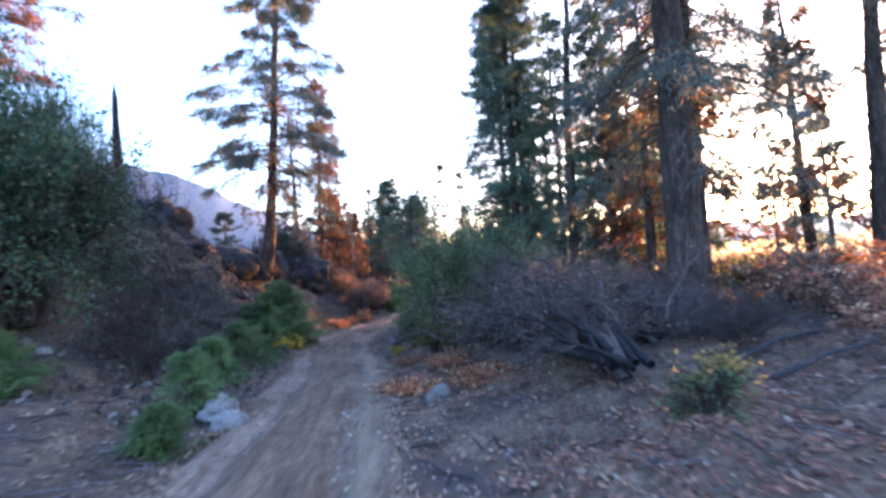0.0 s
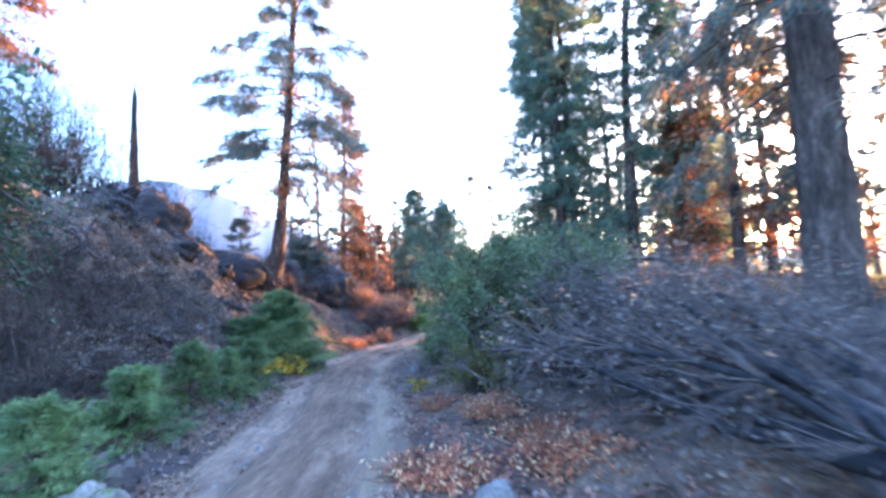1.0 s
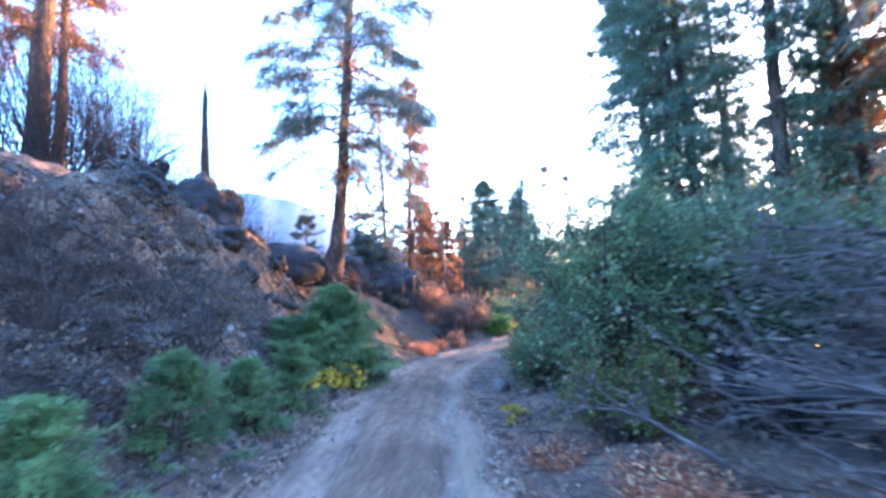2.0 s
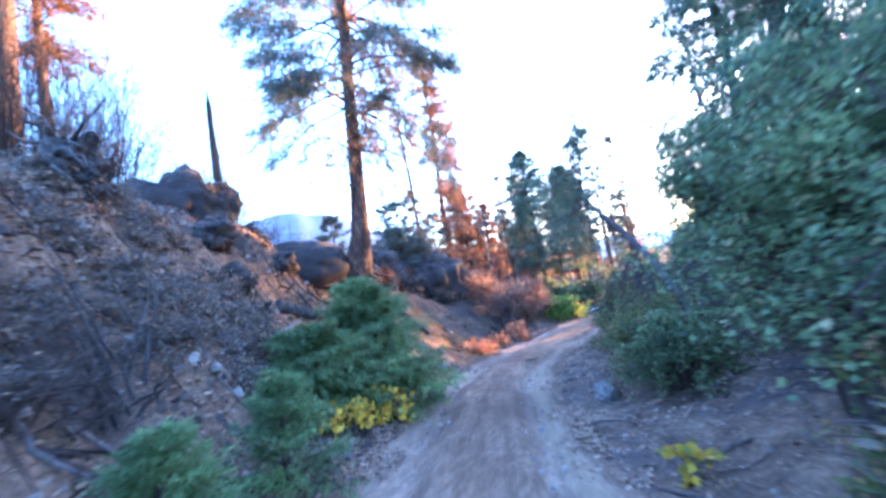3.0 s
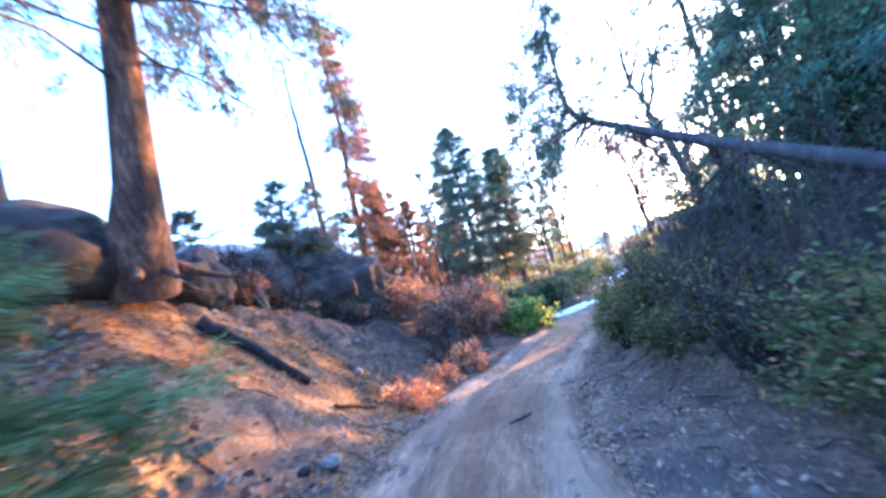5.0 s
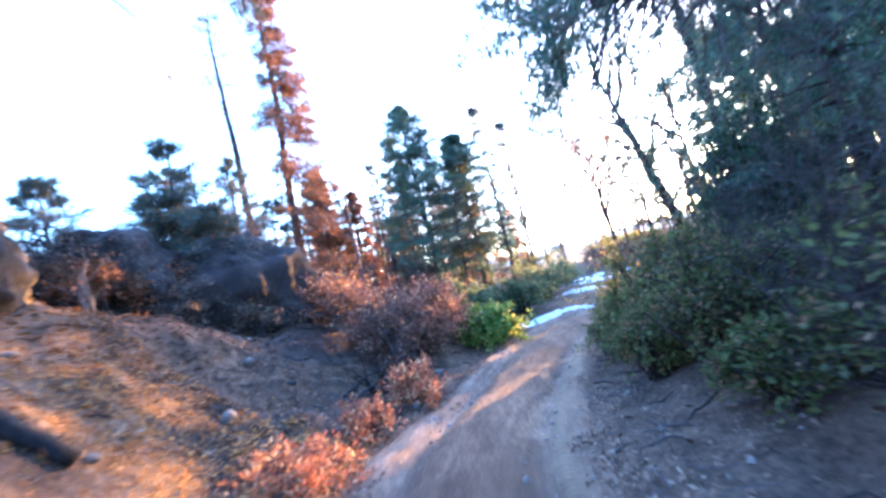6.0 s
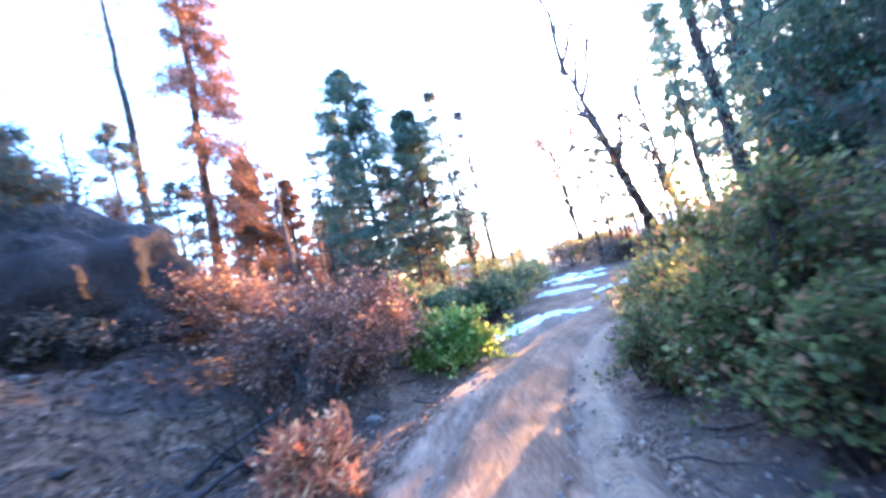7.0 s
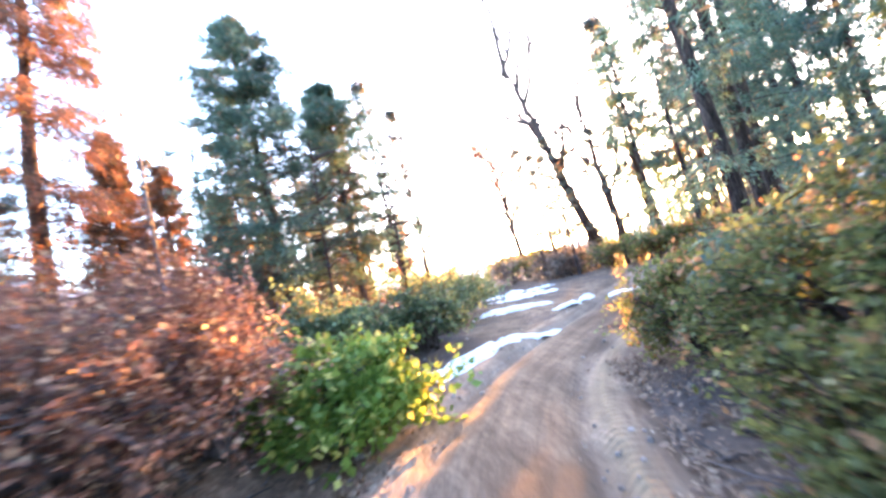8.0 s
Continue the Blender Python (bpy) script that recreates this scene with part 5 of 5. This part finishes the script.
UNDER = [
    bush("undergrowth", "low olive shrub under the trees", 12.5, 19.0, 1.8, 1.6, 1.7, 1600, 921, OLIVE, BARK, (0.14, 0.041), 13, "undergrowth", "undergrowth under the trees"),
    bush("undergrowth", "low withered shrub under the trees", 9.0, 16.0, 1.8, 1.7, 1.5, 1600, 922, GREYBRUSH, BARK, (0.12, 0.035), 13, "undergrowth", "undergrowth under the trees"),
    bush("undergrowth", "low brown shrub under the trees", 14.5, 15.0, 1.6, 1.8, 1.6, 1600, 923, REDBROWN, BARK, (0.12, 0.035), 13, "undergrowth", "undergrowth under the trees"),
]


def keep_clear(x, y):
    off = x - float(road_x(np.array([y]))[0])
    return abs(off) < 5 or (x < 6.5 and y < 16) or (x < 16 and in_way(x, y))


THICKET = [(8.6, 9.0, 1.2, 1), (10.4, 8.0, 1.3, 2), (9.6, 11.6, 1.2, 2), (11.8, 6.4, 1.2, 1), (8.2, 13.2, 1.1, 0), (5.0, 14.6, 1.1, 1), (7.2, 7.4, 0.8, 2), (10.6, 14.0, 1.3, 0), (12.6, 9.4, 1.2, 2), (5.2, 17.6, 1.2, 0), (3.6, 13.4, 1.0, 2)]
for k, (x, y, sc, kind) in enumerate(THICKET):
    copy_thing(UNDER[kind], pose(x, y, gz(x, y) - 0.05, 0, 0, 47 * k) @ Matrix.Diagonal((sc, sc, sc, 1)))
for k, (x, y, sc, kind) in enumerate([(8.6, 17.0, 1.2, 1), (11.6, 19.8, 1.25, 0), (10.2, 16.0, 1.1, 1)]):
    copy_thing(KINDS[kind], pose(x, y, gz(x, y) - 0.1, 0, 0, 80 * k) @ Matrix.Diagonal((sc, sc, sc, 1)))
r2 = rng_of(931)
for k in range(26):
    s, off = r2.uniform(24, 31), -6 + 14 * k / 25 + r2.normal(0, 0.3)
    x, y = -4.5 + s * math.sin(SUN_AZ) + off * math.cos(SUN_AZ), 23 + s * math.cos(SUN_AZ) - off * math.sin(SUN_AZ)
    sc = r2.uniform(0.95, 1.35)
    if -2.3 < off < 0.3:
        sc *= 0.8
    copy_thing(UNDER[int(r2.integers(0, 2))], pose(x, y, gz(x, y) - 0.05, 0, 0, 61 * k) @ Matrix.Diagonal((sc, sc, sc, 1)))
for k in range(22):
    s, off = r2.uniform(24, 48), r2.uniform(2.2, 12)
    x, y = -4.5 + s * math.sin(SUN_AZ) + off * math.cos(SUN_AZ), 23 + s * math.cos(SUN_AZ) - off * math.sin(SUN_AZ)
    copy_thing(KINDS[(0, 2)[k % 2]], pose(x, y, gz(x, y) - 0.1, 0, 0, 37 * k) @ Matrix.Diagonal((1.1, 1.1, r2.uniform(0.9, 1.3), 1)))
scatter(UNDER, 40, (14, 72), (8, 34), (0.7, 1.3), 924, keep_clear)
scatter(UNDER, 34, (-14, 50), (32, 62), (0.8, 1.7), 925, keep_clear)
scatter(UNDER[2:], 18, (-22, -4), (24, 46), (0.6, 1.1), 927, keep_clear)
scatter(UNDER, 14, (-60, -20), (28, 60), (0.7, 1.5), 926, keep_clear)


# ---------------------------------------------------------------- snow, logs and litter
def snow_patch(label, cx, cy, length, width, turn, seed):
    n = 90
    us, vs = np.linspace(-1.3, 1.3, n), np.linspace(-1.3, 1.3, 46)
    gu, gv = np.meshgrid(us, vs)
    c, s = math.cos(turn), math.sin(turn)
    x = cx + c * gu * length - s * gv * width
    y = cy + s * gu * length + c * gv * width
    thick = 0.06 * (0.55 - gu ** 2 - gv ** 2 + 1.5 * rocky(x, y, 2.2, 5, seed))
    thick = np.clip(thick, -0.06, 0.03)
    base = height(x, y)
    on = np.clip((1.3 - np.abs(x - road_x(y)) / road_half(y)) / 0.35, 0, 1)
    z = base + 0.03 + 0.125 * on + thick
    b = Buf()
    i = (np.arange(45)[:, None] * n + np.arange(n - 1)[None]).ravel()
    b.add(np.stack([x, y, z], -1).reshape(-1, 3), np.stack([i, i + 1, i + n + 1, i + n], 1))
    tagged(make("snow_patch", b, SNOW), label, "snow", "snow patches")


for text, x, y, long, wide, turn, seed in (
        ("broken patch of old snow along the track edge", -1.1, 31.55, 1.15, 0.3, 37, 301), ("thin streak of old snow on the track", 0.35, 32.1, 0.6, 0.13, 2, 302),
        ("patch of old snow beyond the bend", 1.6, 36.1, 1.0, 0.36, -8, 303), ("small scrap of old snow on the track", 2.5, 34.4, 0.36, 0.14, 10, 306),
        ("patch of old snow at the track end", 5.1, 34.6, 0.9, 0.24, -12, 305), ("patch of old snow beyond the bend", 3.2, 38.6, 1.2, 0.5, 20, 304),
        ("patch of old snow beyond the bend", 4.2, 41.6, 1.7, 0.6, 10, 307), ("small scrap of old snow on the track", 3.3, 34.9, 0.5, 0.14, 20, 308)):
    snow_patch(text, x, y, long, wide, math.radians(turn), seed)


def on_ground(x, y, up=0.0):
    return (x, y, gz(x, y) + up)


log("log", "dark charred log lying down the sunlit slope", [on_ground(-8.4, 20.3, 0.12), on_ground(-7.8, 20.6, 0.1), on_ground(-7.1, 20.85, 0.08)], 0.12, 0.06, 401, SOOT)
log("log", "short dark stick at the track edge", [on_ground(-6.65, 20.6, 0.05), on_ground(-6.3, 21.4, 0.05)], 0.04, 0.025, 402, SOOT)
log("log", "pale weathered log on the bank", [on_ground(-7.6, 14.6, 0.06), on_ground(-7.75, 15.1, 0.08), on_ground(-7.9, 15.7, 0.06)], 0.06, 0.045, 403, DEADWOOD)
log("log", "dark half-buried log below the bank crest", [on_ground(-8.15, 15.4, 0.05), on_ground(-8.05, 15.8, 0.07), on_ground(-7.85, 16.2, 0.05)], 0.13, 0.1, 404, CHAR)
log("log", "small stick lying on the dirt track", [on_ground(-4.05, 19.85, 0.18), on_ground(-3.9, 20.0, 0.19), on_ground(-3.75, 20.2, 0.18)], 0.022, 0.015, 405, CHAR)
log("log", "black burnt root beside the dry ferns", [on_ground(-6.4, 25.4, 0.05), on_ground(-6.1, 25.9, 0.3), on_ground(-5.6, 26.3, 0.45)], 0.035, 0.02, 406, CHAR)
log("log", "black burnt root beside the dry ferns", [on_ground(-6.2, 25.1, 0.05), on_ground(-5.8, 25.4, 0.25), on_ground(-5.4, 25.7, 0.3)], 0.03, 0.015, 407, CHAR)
log("log", "dark stick lying in the litter", [on_ground(2.6, 4.3, 0.05), on_ground(3.2, 4.6, 0.07), on_ground(3.8, 4.7, 0.05)], 0.045, 0.03, 408, CHAR)
log("log", "long weathered log lying in the litter", [on_ground(4.2, 6.2, 0.1), on_ground(5.4, 6.8, 0.14), on_ground(6.9, 7.1, 0.08)], 0.04, 0.025, 409, CHAR)
log("log", "long weathered log lying in the litter", [on_ground(4.1, 5.3, 0.06), on_ground(5.1, 5.6, 0.1), on_ground(6.1, 5.9, 0.08)], 0.035, 0.022, 410, CHAR)


def litter(name, label, n, area, size, seed, material, keep=None, lift=0.006, stand=0.35):
    r = rng_of(seed)
    x, y = r.uniform(area[0], area[1], n), r.uniform(area[2], area[3], n)
    s = np.abs(x - road_x(y)) / road_half(y)
    ok = (s > 0.95) | (r.random(n) < 0.08)
    if keep is not None:
        ok &= keep(x, y, r)
    x, y, s = x[ok], y[ok], s[ok]
    n = len(x)
    z = height(x, y) + lift + np.where(s < 1, 0.11, 0)
    a = r.uniform(0, 6.283, n)
    d = unit(np.stack([np.cos(a), np.sin(a), r.normal(0, stand, n)], 1))
    nor = unit(np.stack([r.normal(0, stand, n), r.normal(0, stand, n), np.ones(n)], 1))
    b = Buf()
    k = size * r.uniform(0.5, 1.6, n)
    blades(b, np.stack([x, y, z], 1), d, k, k * 0.28, nor)
    ob = make(name, b, material, smooth=False)
    tagged(ob, label, "leaf litter", kind="stuff")


litter("leaf_litter", "dry fallen leaves scattered over the forest floor", 72000, (-12, 7, 1, 30), 0.06, 501, LITTER)


def grass(name, label, n, keep, seed, material, tall):
    r = rng_of(seed)
    x, y = r.uniform(-12, 2, n), r.uniform(12, 34, n)
    ok = keep(x, y, r)
    x, y = x[ok], y[ok]
    n = len(x)
    p = np.stack([x, y, height(x, y) - 0.01], 1)
    d = unit(np.stack([r.normal(0, 0.45, n), r.normal(0, 0.45, n), np.ones(n) * 0.8], 1))
    b = Buf()
    blades(b, p, d, tall * r.uniform(0.5, 1.5, n), 0.008 + 0 * x, unit(r.normal(0, 1, (n, 3))))
    tagged(make(name, b, material, smooth=False), label, "dry grass", kind="stuff")


def slope_grass(x, y, r):
    left = road_x(y) - road_half(y) - x
    return (left > 0.1) & (left < 6) & (y > 17) & (y < 23.4 + r.normal(0, 0.8, len(x))) & (rocky(x, y, 0.7, 3, 71) + r.normal(0, 0.3, len(x)) > 0.05)


grass("dry_grass", "dry straw-coloured grass on the burnt slope", 60000, slope_grass, 511, STRAW, 0.1)


def stones():
    r = rng_of(521)
    n = 2600
    y = r.uniform(2, 34, n)
    x = road_x(y) + r.normal(0, 1.15, n) * road_half(y)
    s = np.abs(x - road_x(y)) / road_half(y)
    z = height(x, y) + np.where(s < 0.9, 0.125, 0.0)
    k = 0.012 + 0.03 * r.random(n) ** 3
    base = np.array([(1, 0, 0), (0, 1, 0), (-1, 0, 0), (0, -1, 0), (0.6, 0.1, 0.8), (0.1, 0.6, 0.8), (-0.6, 0, 0.7), (0, -0.6, 0.75)])
    v = np.stack([x, y, z], 1)[:, None] + base[None] * (k[:, None] * r.uniform(0.7, 1.4, (n, 1)))[..., None] * r.uniform(0.8, 1.2, (n, 8, 3))
    f = np.array([(0, 1, 5, 4), (1, 2, 6, 5), (2, 3, 7, 6), (3, 0, 4, 7), (4, 5, 6, 7)])
    b = Buf()
    b.add(v.reshape(-1, 3), (np.arange(n)[:, None, None] * 8 + f[None]).reshape(-1, 4))
    tagged(make("pebbles", b, PEBBLE, smooth=False), "small loose stones on and beside the track", "pebbles", kind="stuff")


stones()


def sticks(name, label, n, seed, material, long, thick, area, lift=0.01):
    r = rng_of(seed)
    x, y = r.uniform(area[0], area[1], n), r.uniform(area[2], area[3], n)
    s = np.abs(x - road_x(y)) / road_half(y)
    ok = s > 1.05
    x, y = x[ok], y[ok]
    n = len(x)
    a, ln = r.uniform(0, 6.283, n), long * r.uniform(0.3, 1.6, n)
    k = np.linspace(-0.5, 0.5, 4)
    px = x[:, None] + np.cos(a)[:, None] * ln[:, None] * k + np.cumsum(r.normal(0, 0.05, (n, 4)), 1) * ln[:, None]
    py = y[:, None] + np.sin(a)[:, None] * ln[:, None] * k + np.cumsum(r.normal(0, 0.05, (n, 4)), 1) * ln[:, None]
    pz = height(px, py) + lift + np.abs(r.normal(0, 0.05, (n, 4))) * ln[:, None]
    b = Buf()
    tubes(b, np.stack([px, py, pz], -1), (thick * r.uniform(0.5, 1.6, n))[:, None] * np.array([0.9, 1, 0.8, 0.2])[None], 4)
    tagged(make(name, b, material), label, "fallen sticks", kind="stuff")


sticks("fallen_sticks", "grey dead sticks strewn over the forest floor", 2600, 531, DEADWOOD, 0.45, 0.0065, (-12, 8, 1, 31))
sticks("charred_sticks", "black charred sticks strewn over the forest floor", 1200, 532, CHAR, 0.42, 0.009, (-12, 8, 1, 31))

sticks("bank_debris", "charred roots and sticks lying down the bank", 110, 533, SOOT, 0.5, 0.016, (-10.5, -5.6, 8.5, 18.5))


def root_mass():
    """The torn root plate and hanging roots on top of the bank."""
    r = rng_of(541)
    x, y = -9.2, 12.5
    root = thing("root_plate", x, y, gz(x, y), "torn dark root plate with dangling roots", "tree roots")
    n = 46
    a = r.uniform(0, 6.283, n)
    ln = r.uniform(0.6, 1.9, n)
    s = np.linspace(0, 1, 8)
    d = np.stack([np.cos(a) * 0.8, -0.25 + 0 * a, np.sin(a) * 0.7], 1)
    path = np.array([0, 0, 0.55]) + d[:, None] * (ln[:, None] * s)[..., None] + np.cumsum(r.normal(0, 0.05, (n, 8, 3)), 1)
    path[..., 2] -= 0.35 * (s ** 2)[None]
    for one, w in zip(path, r.uniform(0.015, 0.06, n)):
        c = Buf()
        tubes(c, one[None], (w * np.linspace(1.3, 0.15, 8))[None], 5)
        make("root", c, CHAR if w > 0.03 else DEADWOOD, root)
    bm = bmesh.new()
    bmesh.ops.create_icosphere(bm, subdivisions=4, radius=1.0)
    for v in bm.verts:
        k = 1 + 0.5 * noise.fractal(v.co * 1.6, 0.8, 2.1, 5)
        v.co = Vector((v.co.x * 0.8, v.co.y * 0.4, v.co.z * 0.5 + 0.2)) * k
    me = bpy.data.meshes.new("clod")
    bm.to_mesh(me)
    bm.free()
    me.materials.append(ROCK_DARK)
    ob = new("clod", me)
    ob.parent = root


root_mass()


def bank_roots():
    """Bare roots that hang down the cut bank."""
    r = rng_of(551)
    for k in range(26):
        y = r.uniform(9.5, 17.5)
        x = float(road_x(np.array([y]))[0]) - HALF - r.uniform(2.2, 4.2)
        n = 9
        px = x + np.linspace(0, r.uniform(0.5, 1.6), n) + np.cumsum(r.normal(0, 0.05, n))
        py = y + np.cumsum(r.normal(0.02, 0.1, n))
        pz = height(px, py) + 0.02 + np.abs(r.normal(0, 0.04, n))
        b = Buf()
        w = r.uniform(0.012, 0.035)
        tubes(b, np.stack([px, py, pz], -1)[None], (w * np.linspace(1, 0.2, n))[None], 5)
        tagged(make("bank_root", b, DEADWOOD if k % 2 else CHAR), "bare twisted root hanging down the bank", "root", "roots on the bank")


bank_roots()


def bank_stones():
    r = rng_of(561)
    for k in range(40):
        y = r.uniform(6, 27)
        x = float(road_x(np.array([y]))[0]) - HALF - r.uniform(0.3, 4.5)
        w = r.uniform(0.05, 0.13)
        boulder("stone", "grey stone lying on the bank", x, y, w, w * r.uniform(0.6, 1), w * r.uniform(0.5, 0.8), 600 + k, ROCK if k % 3 else ROCK_DARK, 0.3, r.uniform(0, 360), 3, group="stones on the bank")


bank_stones()


def bank_face(x, y, r):
    left = road_x(y) - road_half(y) - x
    return (left > 0.2) & (left < 6.5) & (rocky(x, y, 0.8, 3, 79) + r.normal(0, 0.3, len(x)) > -0.35)


litter("bank_litter", "grey-brown dead leaves and bark over the bank", 26000, (-11.5, -4.5, 8, 18.5), 0.075, 575, LITTER, bank_face, stand=0.35)


def needle_litter(x, y, r):
    left = road_x(y) - road_half(y) - x
    return (left > 0.0) & (left < 7) & (y > 15.5) & (y < 24.2 + 1.2 * rocky(x, y, 0.8, 2, 78)) & (rocky(x, y, 0.6, 3, 77) + r.normal(0, 0.25, len(x)) > -0.3)




def burnt_ground(x, y, r):
    return (y + 0.5 * (x + 8) > 22.6 + r.normal(0, 0.5, len(x))) & (x < road_x(y) - road_half(y) - 0.4)


litter("burnt_litter", "black burnt twigs and ash over the slope", 60000, (-12, -4.5, 21.5, 30), 0.055, 573, SOOTLITTER, burnt_ground, stand=0.15)
litter("needle_litter", "orange fallen needles over the slope", 120000, (-12, -4, 15, 23.6), 0.05, 571, NEEDLE, needle_litter, stand=0.2)


def clods():
    """Lumps of earth and charred crumbs on the cut bank."""
    r = rng_of(581)
    n = 5200
    y = r.uniform(5, 18.5, n)
    x = road_x(y) - road_half(y) - r.uniform(0.2, 6.5, n)
    z = height(x, y)
    k = 0.015 + 0.075 * r.random(n) ** 3
    base = np.array([(1, 0, -0.3), (0, 1, -0.3), (-1, 0, -0.3), (0, -1, -0.3), (0.6, 0.1, 0.8), (0.1, 0.6, 0.8), (-0.6, 0, 0.7), (0, -0.6, 0.75)])
    v = np.stack([x, y, z], 1)[:, None] + base[None] * k[:, None, None] * r.uniform(0.6, 1.4, (n, 8, 3))
    f = np.array([(0, 1, 5, 4), (1, 2, 6, 5), (2, 3, 7, 6), (3, 0, 4, 7), (4, 5, 6, 7)])
    b = Buf()
    b.add(v.reshape(-1, 3), (np.arange(n)[:, None, None] * 8 + f[None]).reshape(-1, 4))
    tagged(make("earth_clods", b, CLOD, smooth=False), "dark crumbled earth and stones on the bank", "earth clods", kind="stuff")


clods()


def verge_grass(x, y, r):
    side = (x - road_x(y)) / road_half(y)
    return (side > 0.85) & (side < 1.6) & (rocky(x, y, 0.9, 2, 91) + r.normal(0, 0.25, len(x)) > 0.0)


grass("verge_grass", "sparse dry grass along the track edge", 60000, verge_grass, 591, GREYBRUSH, 0.06)


def open_ground(x, y, r):
    off = x - road_x(y) - road_half(y)
    return (off > 0.1) & (y < 12) & (rocky(x, y, 0.8, 3, 95) + r.normal(0, 0.3, len(x)) > 0.05)


litter("bracken_litter", "red-brown dead bracken over the open ground", 52000, (-2.5, 7.5, 1.5, 12), 0.06, 573, BRACKEN, open_ground, stand=0.35)


def track_edge(x, y, r):
    side = np.abs(x - road_x(y)) / road_half(y)
    return (side > 0.72) & (side < 1.12) & (rocky(x, y, 1.1, 3, 97) + 2.2 * (side - 1) + r.normal(0, 0.2, len(x)) > -0.05)


def edge_litter():
    """Dry leaves and needles drifted on to the edges of the track."""
    r = rng_of(595)
    n = 60000
    y = r.uniform(2, 32, n)
    x = road_x(y) + r.choice([-1, 1], n) * r.uniform(0.7, 1.12, n) * road_half(y)
    ok = track_edge(x, y, r)
    x, y = x[ok], y[ok]
    n = len(x)
    a = r.uniform(0, 6.283, n)
    z = height(x, y) + 0.14 * np.clip(1.06 - np.abs(x - road_x(y)) / road_half(y), 0, 0.2) / 0.2 + 0.012
    b, k = Buf(), 0.05 * r.uniform(0.5, 1.5, n)
    d = unit(np.stack([np.cos(a), np.sin(a), r.normal(0, 0.3, n)], 1))
    blades(b, np.stack([x, y, z], 1), d, k, k * 0.26, unit(np.stack([r.normal(0, 0.35, n), r.normal(0, 0.35, n), np.ones(n)], 1)))
    tagged(make("edge_litter", b, LITTER, smooth=False), "dry leaves drifted on the track edges", "leaf litter", kind="stuff")


edge_litter()
